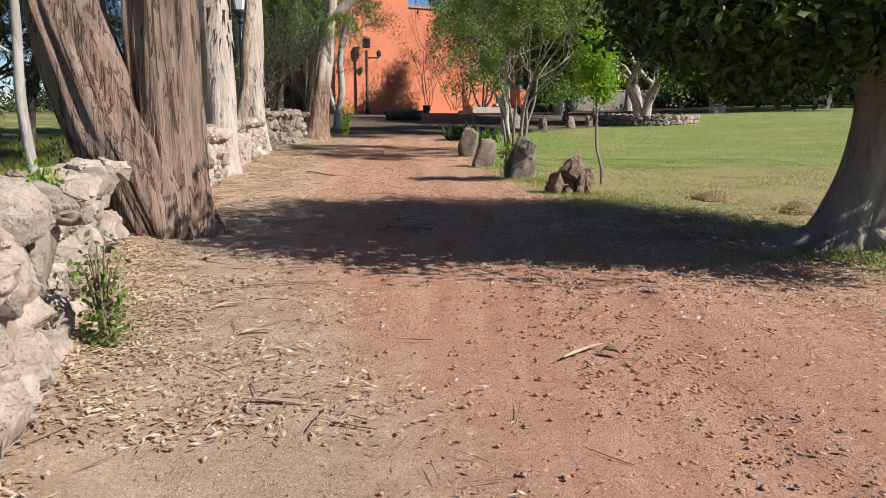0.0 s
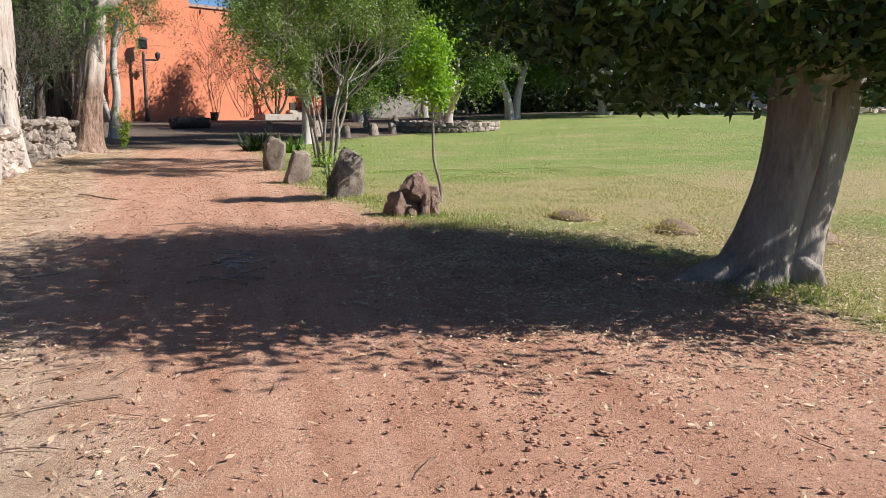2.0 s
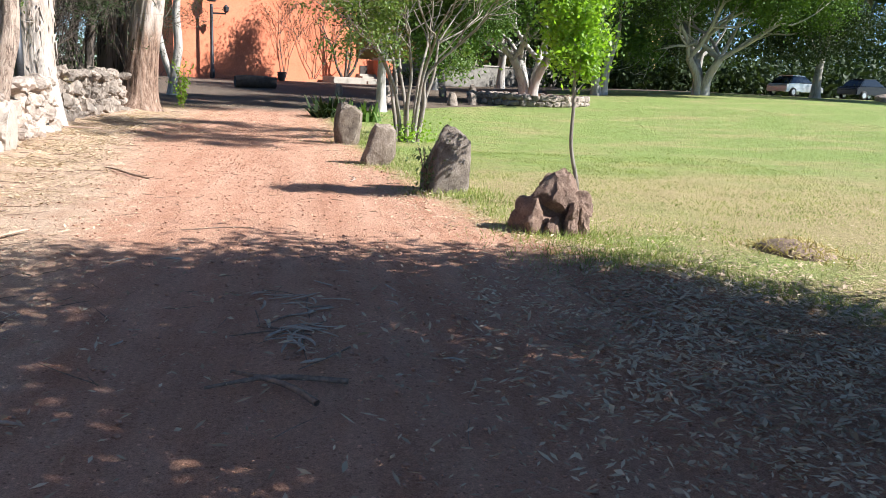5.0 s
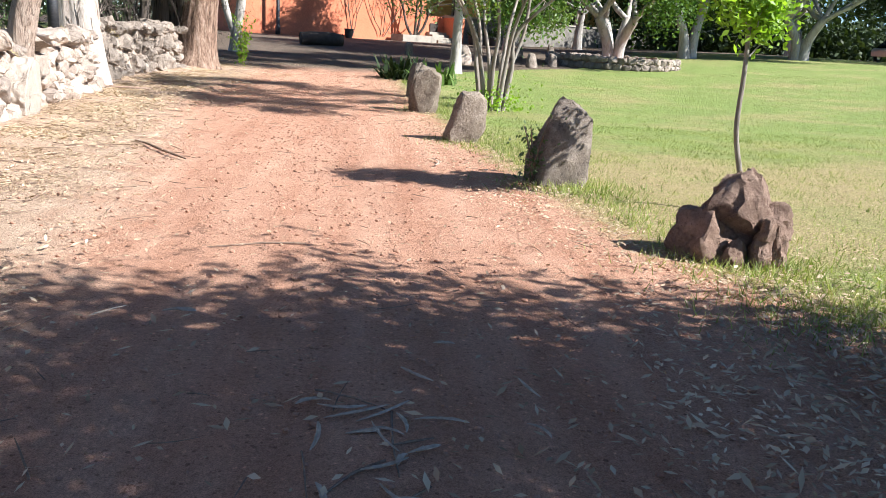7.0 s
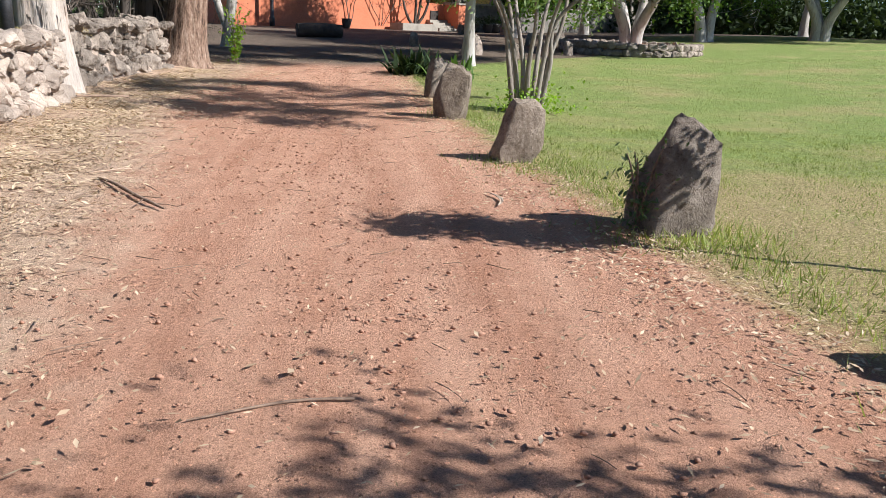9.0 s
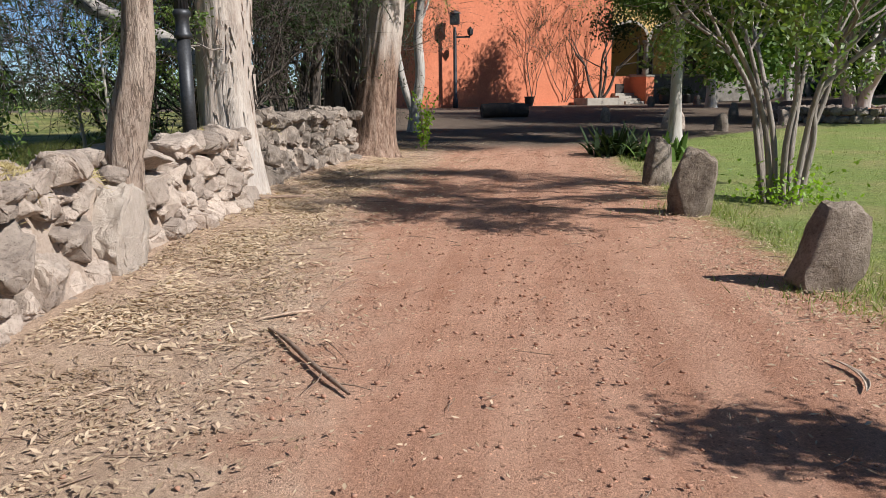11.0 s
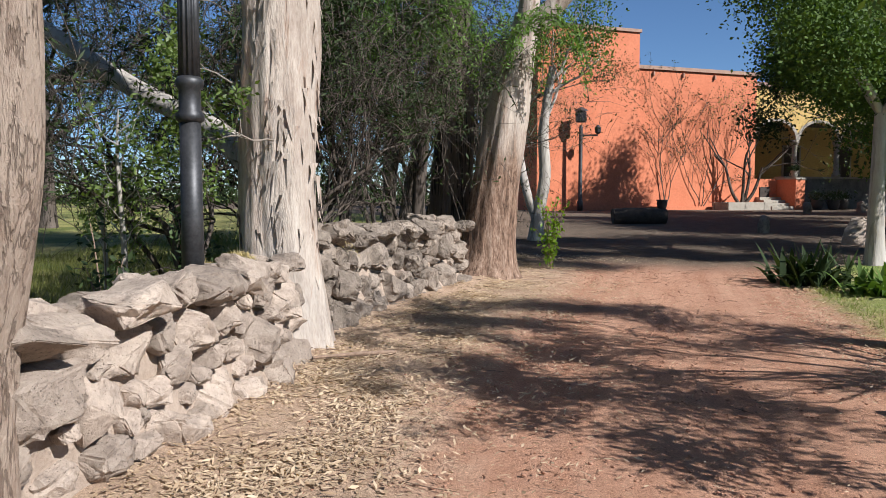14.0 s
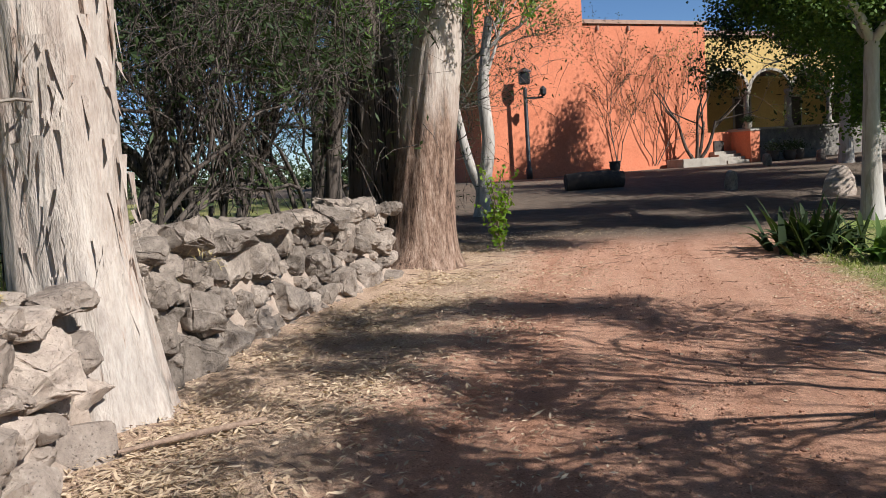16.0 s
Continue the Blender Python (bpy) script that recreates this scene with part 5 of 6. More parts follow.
def arcade(x0, bays, span):
    """The front of the arcade: a wall pierced by round arches on columns."""
    bm = bmesh.new()
    spring, top, y0, y1, rad = 5.05, 8.2, 0.38, 0.82, span / 2 - 0.16
    for b in range(bays):
        cx = x0 + span * (b + 0.5)
        pts = [(cx - span / 2, spring)] + [(cx - rad * math.cos(k * math.pi / 14), spring + rad * 0.72 * math.sin(k * math.pi / 14)) for k in range(15)] + [(cx + span / 2, spring)]
        for k in range(len(pts) - 1):
            (xa, za), (xb, zb) = pts[k], pts[k + 1]
            f = [bm.verts.new(p) for p in ((xa, y0, za), (xb, y0, zb), (xb, y0, top), (xa, y0, top))]
            g = [bm.verts.new(p) for p in ((xa, y1, za), (xa, y1, top), (xb, y1, top), (xb, y1, zb))]
            if abs(xb - xa) > 1e-4:
                bm.faces.new(f), bm.faces.new(g)
            bm.faces.new((f[0], g[0], g[3], f[1]))
    bmesh.ops.remove_doubles(bm, verts=bm.verts, dist=0.0005)
    part("arcade_wall", bm, M_YELLOW, house, "ochre wall pierced by round arches")
    for b in range(bays + 1):
        cx = x0 + span * b
        c = lathe(bmesh.new(), [(0.26, 2.77), (0.26, 2.95), (0.2, 3.0), (0.2, 3.1), (0.165, 3.2), (0.15, 4.6), (0.17, 4.68), (0.24, 4.85), (0.27, 4.87), (0.27, 5.05)], 16, (cx, 0.6))
        part("column", c, M_STONEWHITE, house, "turned pale stone column", True)
        bm2 = bmesh.new()
        if b < bays:
            cxm = cx + span / 2
            for k in range(14):
                a0, a1 = k * math.pi / 14, (k + 1) * math.pi / 14
                ring = []
                for a in (a0, a1):
                    for rr in (rad + 0.0, rad + 0.22):
                        for y in (0.33, 0.4):
                            ring.append(bm2.verts.new((cxm - rr * math.cos(a), y, spring + rr * 0.72 * math.sin(a))))
                v = ring
                bm2.faces.new((v[0], v[2], v[6], v[4])), bm2.faces.new((v[2], v[3], v[7], v[6])), bm2.faces.new((v[0], v[4], v[5], v[1]))
            bmesh.ops.remove_doubles(bm2, verts=bm2.verts, dist=0.0005)
            part("archivolt", bm2, M_STONEWHITE, house, "carved pale stone arch band")


arcade(8.5, 15, 3.4)
house_box("roof", 8.35, 60.5, 0.2, 8.0, 8.2, 8.45, M_TILE, "clay tiled roof edge")
# porch with steps beside the terrace
for k in range(4):
    house_box("step", 8.5, 10.1, -1.4 + 0.35 * k, -1.0 + 0.35 * k, 0.4, 0.95 + 0.18 * k, M_STONEWHITE)
house_box("porch_wall", 10.1, 10.8, -1.5, 0.35, 0.3, 2.55, M_ORANGE, "low orange porch wall")
house_box("porch_wall", 8.35, 10.2, 0.05, 0.35, 0.3, 2.6, M_ORANGE, "low orange porch wall")
house_box("cap", 10.05, 10.85, -1.55, 0.4, 2.55, 2.66, M_STONEWHITE)
# no recess here: the near-black panel paints the niche's shade
house_box("niche", 8.8, 9.5, -0.02, 0.06, 0.9, 2.1, M_DOOR, "flat near-black panel drawing the shade of a niche")
house_box("plinth", -6.3, 8.35, -0.28, -0.17, 0.2, 0.95, M_ORANGE)


def on_house(x, y):
    a = radians(HOUSE_A)
    return -2.72 + x * math.cos(a) - y * math.sin(a), 63.12 + x * math.sin(a) + y * math.cos(a)


def pot(x, y, r, h, material, label, plant=None, seed=0, base=None):
    z = ground_z(x, y) if base is None else base
    t = thing("plant_pot", (x, y, z), label, "pot")
    part("pot", lathe(bmesh.new(), [(r * 0.62, 0), (r * 0.75, h * 0.1), (r, h * 0.6), (r * 0.92, h * 0.82), (r * 1.05, h * 0.9), (r * 1.05, h), (r * 0.9, h), (r * 0.86, h * 0.85)], 18), material, t, "", True)
    if plant:
        rg = np.random.default_rng(seed)
        c = rg.normal(size=(220, 3)) * [r * 0.8, r * 0.8, r * 0.5] + [0, 0, h + r * 0.6]
        part_me("foliage", mesh_np("foliage", *leaves_np(rg, c, 0.16, 0.07, -0.2), plant), t)
    return t


x, y = on_house(1.3, -0.75)
pot(x, y, 0.3, 0.6, M_POTDARK, "round dark clay pot at the foot of the orange wall")
for k, (hx, hy) in enumerate([(11.1, -2.2), (11.9, -2.6), (13.4, -1.8)]):
    x, y = on_house(hx, hy)
    pot(x, y, 0.36, 0.6, M_POTDARK, "dark clay pot with a small plant by the porch", M_LEAF_DARK, 70 + k)
x, y = on_house(10.45, -1.0)
pot(x, y, 0.22, 0.42, M_STONEWHITE, "small stone urn on the porch wall", M_LEAF_DARK, 77, 2.66)

# planter with the bare climbing tree
px, py = on_house(6.4, -1.25)
planter = thing("stone_planter", (px, py, ground_z(px, py)), "low stone planter with a bare tree before the wall", "planter", rz=HOUSE_A)
for nm, b in [("front", (-1.5, 1.5, -0.7, -0.5)), ("back", (-1.5, 1.5, 0.5, 0.7)), ("side", (-1.5, -1.3, -0.5, 0.5)), ("side", (1.3, 1.5, -0.5, 0.5))]:
    part(nm, box(bmesh.new(), *b, -0.2, 0.45, 0.02), M_STONEWHITE, planter)
part("soil", box(bmesh.new(), -1.3, 1.3, -0.5, 0.5, 0.0, 0.36), M_CLOD, planter)
wt = tree((px, py), "bare slender tree with dark stems in the stone planter", "planter_tree")
limbs, tips = [], []
for (dx, dy, dz) in [(-0.9, 0.1, 1.2), (0.1, 0, 1.6), (1.1, -0.1, 1.1), (0.5, 0.1, 1.6)]:
    d = Vector((dx, dy, dz)).normalized()
    q = spline([(0, 0, 0.9, 0.11), (d.x * 0.9, d.y, 1.8, 0.09), (d.x * 1.5, d.y * 2, 3.2, 0.07)], 0.25)
    part_me("stem", mesh_np("stem", *tube_np(*q, 10, 0.04), M_BARK_DARK, True), wt)
    for _ in range(3):
        grow(rng, q[0][-1 - rng.integers(0, 3)], (d.x * 1.1 + rng.normal() * 0.35, d.y + rng.normal() * 0.2, 1.0), 2.4, 0.05, 2, limbs, tips, 0.5, 0.04, 0.0, 2, 0.75, 0.16)
add_limbs(wt, limbs, M_BARK_DARK)
crown_part(wt, leaves_np(rng, crown_from(rng, tips, 5, 0.2), 0.11, 0.05, 0.1), M_LEAF_BUSH)


def wall_climber(hx, h, spread, seed):
    """A leafless climber fanned out against the plaster; its dark stems also stand for branch shadows."""
    x, y = on_house(hx, -0.2)
    t = thing("climber", (x, y, ground_z(x, y)), "thin climber on the orange wall, its dark stems also drawing branch shadows", "climber", "climbers on the wall", rz=HOUSE_A)
    rg = np.random.default_rng(seed)
    tubes, tips = [], []

    def shoot(p, a, L, r, level):
        pts = [np.array(p, float)]
        for _ in range(6):
            a += rg.normal() * 0.13
            q = pts[-1] + np.array([math.sin(a), rg.normal() * 0.02, math.cos(a)]) * L / 6
            q[1] = min(max(q[1], -0.16), 0.12)
            pts.append(q)
        tubes.append(tube_np(pts, [r * (1 - 0.09 * k) for k in range(7)], 5))
        tips.extend(pts[3:])
        if level:
            for k in (2, 4, 5, 6):
                shoot(pts[k], a + rg.choice((-1, 1)) * rg.uniform(0.25, 0.7), L * rg.uniform(0.4, 0.62), r * 0.6, level - 1)

    for k in range(3):
        shoot((0, 0, 0), spread * (k - 1) + rg.normal() * 0.06, h * 0.72, 0.03, 2)
    part_me("branchwork", mesh_np("branchwork", *join_np(tubes), M_BARK_DARK, True), t)
    part_me("foliage", mesh_np("foliage", *leaves_np(rg, crown_from(rg, tips, 3, 0.1), 0.13, 0.06, 0.2), M_LEAF_DARK), t)


wall_climber(1.9, 6.6, 0.2, 1)
wall_climber(4.4, 6.2, 0.26, 2)

# tall court lantern by the wall
lx, ly = on_house(-4.1, -1.0)
cl = thing("court_lantern", (lx, ly, ground_z(lx, ly)), "tall dark lantern post before the orange wall", "lamp post")
part("post", lathe(bmesh.new(), [(0.16, -0.05), (0.16, 0.5), (0.11, 0.6), (0.1, 4.4), (0.08, 4.6)], 14), M_BLACK, cl, "", True)
part("bracket", box(bmesh.new(), -0.05, 0.9, -0.04, 0.04, 4.0, 4.1), M_BLACK, cl)
part("lantern", box(bmesh.new(), -0.28, 0.28, -0.22, 0.22, 4.75, 5.35, 0.04), M_BLACK, cl)
part("roof", lathe(bmesh.new(), [(0.4, 5.36), (0.34, 5.42), (0.08, 5.56)], 4), M_BLACK, cl)
part("small_lamp", lathe(bmesh.new(), [(0.05, 4.1), (0.16, 4.2), (0.18, 4.45), (0.05, 4.6)], 8, (0.9, 0)), M_BLACK, cl)

# log at the court
log = tagged(new("log", mesh_np("log", *tube_np([(-1.0, 0, 0.28), (-0.5, 0.03, 0.3), (0, 0, 0.31), (0.5, -0.03, 0.3), (1.05, 0, 0.27)], [0.3, 0.33, 0.32, 0.33, 0.29], 18, 0.12), M_WOOD, True)), "dark log lying on the forecourt", "log")
log.matrix_basis = pose(-2.1, 48.3, ground_z(-2.1, 48.3), 0, 0, 15)
for xx in (-1.0, 1.05):
    lbm = bmesh.new()
    bmesh.ops.create_circle(lbm, cap_ends=True, segments=18, radius=0.3, matrix=Matrix.Translation((xx, 0, 0.28)) @ Matrix.Rotation(math.pi / 2, 4, "Y"))
    part("cut_end", lbm, M_WOOD, log)

# overhead cables beyond the house
for k, (dz, dy) in enumerate([(0.0, 0.0), (0.7, 1.5)]):
    cable = [(-30 + 8 * i, 74 + dy, 15.5 + dz + 0.3 * i - 0.02 * (i * (10 - i))) for i in range(11)]
    tagged(new("power_cable", mesh_np("power_cable", *tube_np(cable, [0.02] * 11, 5), M_BLACK, True)), "thin dark overhead cable against the sky", "cable")

# round raised bed
bed = thing("round_bed", (11.4, 45.0, ground_z(11.4, 45.0) - 0.1), "round raised bed edged with pale stones", "planter")
for k in range(46):
    a = k * 2 * math.pi / 46
    for row in range(2):
        o = part_me("stone", ROUND_STONES[(k * 3 + row) % 16], bed)
        o.matrix_basis = Matrix.Translation((2.9 * math.cos(a + row * 0.06), 2.9 * math.sin(a + row * 0.06), 0.15 + 0.26 * row)) @ pose(0, 0, 0, 0, 0, math.degrees(a)) @ Matrix.Diagonal((0.17, 0.24, 0.16, 1))
part("soil", lathe(bmesh.new(), [(2.85, -0.1), (2.85, 0.35), (1.5, 0.45), (0.2, 0.5)], 40), M_CLOD, bed, "", True)

# fluted lamp post behind the wall
lp = thing("street_lamp", (-4.65, 21.92, 0.0), "black fluted cast-iron lamp post behind the stone wall", "lamp post")
part("base", lathe(bmesh.new(), [(0.17, -0.05), (0.17, 0.25), (0.14, 0.32), (0.12, 0.7), (0.10, 0.78)], 20), M_BLACK, lp, "", True)
part("shaft", lathe(bmesh.new(), [(0.085, 0.75), (0.078, 2.18)], 48), M_BLACK, lp, "", True)
part("ring", lathe(bmesh.new(), [(0.078, 2.16), (0.105, 2.18), (0.105, 2.22), (0.082, 2.25), (0.08, 2.4), (0.1, 2.43), (0.105, 2.47), (0.08, 2.5)], 24), M_BLACK, lp, "", True)
part("fluted_shaft", lathe(bmesh.new(), [(0.08, 2.5, 1), (0.074, 3.55, 1)], 96, (0, 0), 12, 0.14), M_BLACK, lp, "", True)
part("capital", lathe(bmesh.new(), [(0.075, 3.55), (0.1, 3.6), (0.1, 3.64), (0.08, 3.68), (0.16, 3.8), (0.2, 3.84), (0.2, 3.9)], 24), M_BLACK, lp, "", True)
part("lantern", lathe(bmesh.new(), [(0.16, 3.9), (0.24, 4.5)], 6), M_GLASSL, lp, "frosted glass lantern")
part("roof", lathe(bmesh.new(), [(0.28, 4.5), (0.2, 4.62), (0.06, 4.75), (0.03, 4.9)], 6), M_BLACK, lp)


# parked cars
def car(x, y, rz, paint, label):
    c = thing("car", (x, y, ground_z(x, y)), label, "car", "parked cars", rz=rz)
    prof = [(-2.1, 0.35), (-2.1, 0.75), (-1.95, 0.9), (-1.5, 0.95), (0.9, 0.98), (1.6, 0.88), (2.1, 0.7), (2.15, 0.35)]
    top = [(-1.75, 0.93), (-1.25, 1.4), (-0.6, 1.5), (0.2, 1.46), (1.0, 0.97)]
    for nm, pf, w0, w1, mt in (("body", prof, 0.86, 0.86, paint), ("cabin", top, 0.82, 0.62, M_CARGLASS)):
        bm = bmesh.new()
        zs = [p[1] for p in pf]
        lo, hi = min(zs), max(zs)
        ws = [w0 + (w1 - w0) * (z - lo) / (hi - lo) for z in zs]
        a = [bm.verts.new((p[0], -w, p[1])) for p, w in zip(pf, ws)]
        b = [bm.verts.new((p[0], w, p[1])) for p, w in zip(pf, ws)]
        bm.faces.new(a), bm.faces.new(b[::-1])
        for i in range(len(pf)):
            j = (i + 1) % len(pf)
            bm.faces.new((a[i], b[i], b[j], a[j]))
        bmesh.ops.bevel(bm, geom=list(bm.edges), offset=0.05, segments=2, affect="EDGES", clamp_overlap=True)
        part(nm, bm, mt, c)
    part("roof", box(bmesh.new(), -1.2, 0.2, -0.6, 0.6, 1.47, 1.53, 0.02), paint, c)
    for wx in (-1.35, 1.35):
        for wy in (-0.84, 0.84):
            bm = lathe(bmesh.new(), [(0.2, -0.1), (0.31, -0.1), (0.33, 0), (0.31, 0.1), (0.2, 0.1)], 20)
            bmesh.ops.transform(bm, matrix=Matrix.Translation((wx, wy, 0.33)) @ Matrix.Rotation(math.pi / 2, 4, "X"), verts=bm.verts)
            w = part("wheel", bm, M_RUBBER, c, "", True)
            bm = lathe(bmesh.new(), [(0.19, -0.105), (0.19, 0.105)], 16)
            bmesh.ops.transform(bm, matrix=Matrix.Translation((wx, wy, 0.33)) @ Matrix.Rotation(math.pi / 2, 4, "X"), verts=bm.verts)
            part("rim", bm, M_CARPAINT, w)
    return c


car(36.0, 60.5, 20, M_CARPAINT, "silver car parked in the shade beyond the lawn")
car(41.5, 60.0, 15, M_CARDARK, "dark car parked in the shade beyond the lawn")
stone_wall("wall_5", [(60.0, 52.0), (46.0, 54.5), (40.5, 56.5)], 1.3, 9, "low rubble wall at the far end of the lawn", 1.1)


# ---- plants by the track ----
def strap_plant(x, y, r, h, n, seed, label, material):
    rg = np.random.default_rng(seed)
    t = thing("strap_plant", (x, y, ground_z(x, y)), label, "plant")
    pieces = []
    for k in range(n):
        a, lean = rg.uniform(0, 6.28), rg.uniform(0.2, 1.25)
        L, w = h * rg.uniform(0.7, 1.15), rg.uniform(0.035, 0.06)
        c, s = math.cos(a), math.sin(a)
        ox, oy = rg.normal() * r * 0.3, rg.normal() * r * 0.3
        pts = []
        for i in range(6):
            u = i / 5
            rad, z = L * lean * u, L * (u * (1.25 - lean * 0.2) - lean * 0.75 * u * u)
            ww = w * (1 - u ** 3) + 0.002
            for q in (-1, 0, 1):
                pts.append((ox + c * rad - s * ww * q, oy + s * rad + c * ww * q, z - (0.018 * (1 - u) if q == 0 else 0)))
        f = [(i * 3 + j, i * 3 + j + 1, i * 3 + j + 4, i * 3 + j + 3) for i in range(5) for j in range(2)]
        pieces.append((np.array(pts), np.array(f)))
    part_me("foliage", mesh_np("foliage", *join_np(pieces), material), t)
    return t


strap_plant(1.3, 31.8, 0.9, 0.8, 120, 1, "clump of long dark green strap leaves at the lawn edge", M_LEAF_DARK)
strap_plant(2.2, 30.6, 0.7, 0.6, 70, 2, "lower clump of strap leaves beside the track", M_LEAF_TREE)


def leafy_shrub(x, y, w, h, n, seed, leaf, label, size=(0.07, 0.04), base=0.0):
    rg = np.random.default_rng(seed)
    t = thing("shrub", (x, y, ground_z(x, y) + base), label, "shrub")
    tubes, cs = [], []
    for k in range(max(5, n // 40)):
        a, l = rg.uniform(0, 6.28), rg.uniform(0.1, 1)
        tip = np.array([math.cos(a) * w * l, math.sin(a) * w * l, h * rg.uniform(0.5, 1.0)])
        pts = [np.zeros(3), tip * [0.3, 0.3, 0.5], tip * [0.7, 0.7, 0.85], tip]
        tubes.append(tube_np(pts, [0.012, 0.01, 0.007, 0.003], 4))
        u = rg.uniform(0.15, 1, 40)[:, None]
        cs.append(tip * np.concatenate([u ** 1.4, u ** 1.4, u], 1) + rg.normal(size=(40, 3)) * 0.06)
    part_me("branchwork", mesh_np("branchwork", *join_np(tubes), M_STICK), t)
    part_me("foliage", mesh_np("foliage", *leaves_np(rg, np.concatenate(cs), *size, 0.0), leaf), t)
    return t


leafy_shrub(-3.45, 33.2, 0.4, 1.5, 420, 3, M_LEAF_LIME, "yellow-green climber on the court tree", (0.1, 0.07))
leafy_shrub(2.05, 16.0, 0.25, 0.65, 240, 4, M_LEAF_EUC, "small weed growing beside the dark stone", (0.06, 0.025))
leafy_shrub(-1.02, 4.75, 0.14, 0.75, 520, 5, M_LEAF_BUSH, "green weed climbing the face of the stone wall", (0.045, 0.03))
leafy_shrub(-1.75, 5.6, 0.2, 0.22, 200, 6, M_LEAF_LIME, "small green weed on top of the stone wall", (0.05, 0.035), 0.82)
leafy_shrub(-5.6, 20.0, 0.5, 0.9, 300, 7, M_LEAF_BUSH, "green weed behind the stone wall", (0.09, 0.035))
for k, (x, y, h) in enumerate([(-5.9, 22.5, 1.6), (-6.4, 24.6, 1.8), (-7.5, 21.5, 1.0), (-6.0, 17.5, 0.9), (-9, 24.0, 1.2), (-10.5, 20.0, 1.0), (-4.6, 12.0, 1.0), (-4.2, 8.0, 0.8), (-6.0, 10.0, 1.0)]):
    leafy_shrub(x, y, 0.5, h, 420, 20 + k, M_LEAF_EUC if k % 2 else M_LEAF_DARK, "loose field shrub in the shade behind the wall", (0.1, 0.04))
slim = tree((-2.98, 7.75), "slim pale sapling behind the stone wall", "slim_tree")
trunk_part(slim, [(0, 0, 0, 0.06), (0.02, 0, 0.8, 0.05), (-0.04, 0, 1.6, 0.048), (-0.02, 0, 2.6, 0.04), (-0.15, 0, 4.6, 0.025)], M_BARK_SMOOTH, 14, 0.12, 0.05)
limbs, tips = [], []
for z in (1.9, 2.6, 3.3, 4.2):
    grow(rng, (-0.05, 0, z), (rng.normal(), rng.normal(), 0.6), 0.9, 0.016, 2, limbs, tips, 0.6, 0.0, 0.1, 3, 0.7)
add_limbs(slim, limbs, M_BARK_SMOOTH)
crown_part(slim, leaves_np(rng, crown_from(rng, tips, 8, 0.15), 0.09, 0.03, 0.3), M_LEAF_EUC)

# ---- far woods ----
cs = []
for _ in range(900):
    a = rng.uniform(radians(95), radians(200))
    d = rng.uniform(60, 95)
    x, y = d * math.cos(a), 15 + d * math.sin(a)
    cs.append((x, y, rng.uniform(0, 5.0) * (0.5 + 0.8 * abs(noise.noise((a * 9, 0, 0))))))
far = crown_from(rng, cs, 50, 1.3, 0.7)
far[:, 2] = np.abs(far[:, 2])
tagged(new("far_woods", mesh_np("far_woods", *leaves_np(rng, far, 0.42, 0.24, 0.0), M_LEAF_DARK)), "distant belt of green trees beyond the field", "trees", "", "stuff")
cs = [(rng.uniform(-12, 75), rng.uniform(78, 95), rng.uniform(0.5, 8.5)) for _ in range(850)]
cs += [(rng.uniform(24, 80), rng.uniform(74, 80), rng.uniform(0.8, 3.5)) for _ in range(520)]
far = crown_from(rng, cs, 34, 1.2, 0.8)
tagged(new("far_woods", mesh_np("far_woods", *leaves_np(rng, far, 0.6, 0.36, 0.0), M_LEAF_DARK)), "dark tall trees beyond the house and lawn", "trees", "", "stuff")


# ---- litter, clods, sticks, grass ----
def flat_leaves(rng, xy, length, width, lift=0.012):
    n = len(xy)
    a = rng.uniform(0, 6.28, n)
    z = np.array([ground_z(x, y) for x, y in xy])
    d = np.stack([np.cos(a), np.sin(a), rng.normal(size=n) * 0.18], 1)
    s = np.stack([-np.sin(a), np.cos(a), rng.normal(size=n) * 0.3], 1)
    L, W = (length * rng.uniform(0.5, 1.4, n))[:, None], (width * rng.uniform(0.6, 1.4, n))[:, None]
    c = np.stack([xy[:, 0], xy[:, 1], z + lift + rng.uniform(0, 0.02, n)], 1)
    up = np.array([0, 0, 1.0])
    v = np.stack([c - d * L / 2, c + s * W / 2 + up * W * 0.25, c + d * L / 2 + up * L * 0.08, c - s * W / 2 + up * W * 0.2], 1).reshape(-1, 3)
    i = np.arange(n)[:, None] * 4
    return v, np.concatenate([i + [0, 1, 2], i + [0, 2, 3]], 0)


def litter_height(x, y):
    """The ground under a small thing lying on the verge, which banks up to the wall."""
    return 0.09 * S((curve_at(EDGE_L, y) + 0.75 - x) / 0.8)


pts = []
for _ in range(64000):
    y = rng.uniform(0.5, 36)
    e = curve_at(EDGE_L, y)
    x = e + abs(rng.normal()) * (0.78 + 0.5 * S((y - 19) / 4)) + 0.05
    clump = noise.noise((x * 1.3, y * 1.1, 3))
    if clump + 0.35 > rng.uniform(0, 0.7):
        pts.append((x, y))
v1 = flat_leaves(rng, np.array(pts), 0.055, 0.015, 0.012)
v1[0][:, 2] += np.repeat([litter_height(x, y) for x, y in pts], 4)
pts = [(curve_at(EDGE_R, y) + rng.normal() * 0.42 - 0.1, y) for y in rng.uniform(3, 34, 12000)]
pts += [(3.4 + rng.normal() * 0.9, 9.4 + rng.normal() * 1.7) for _ in range(14000)]
pts += [(6.8 + rng.normal() * 1.3, 9.5 + rng.normal() * 1.6) for _ in range(6500)]
pts += [(rng.uniform(3, 11), rng.uniform(5, 17)) for _ in range(3000)]
v2 = flat_leaves(rng, np.array(pts), 0.046, 0.014)
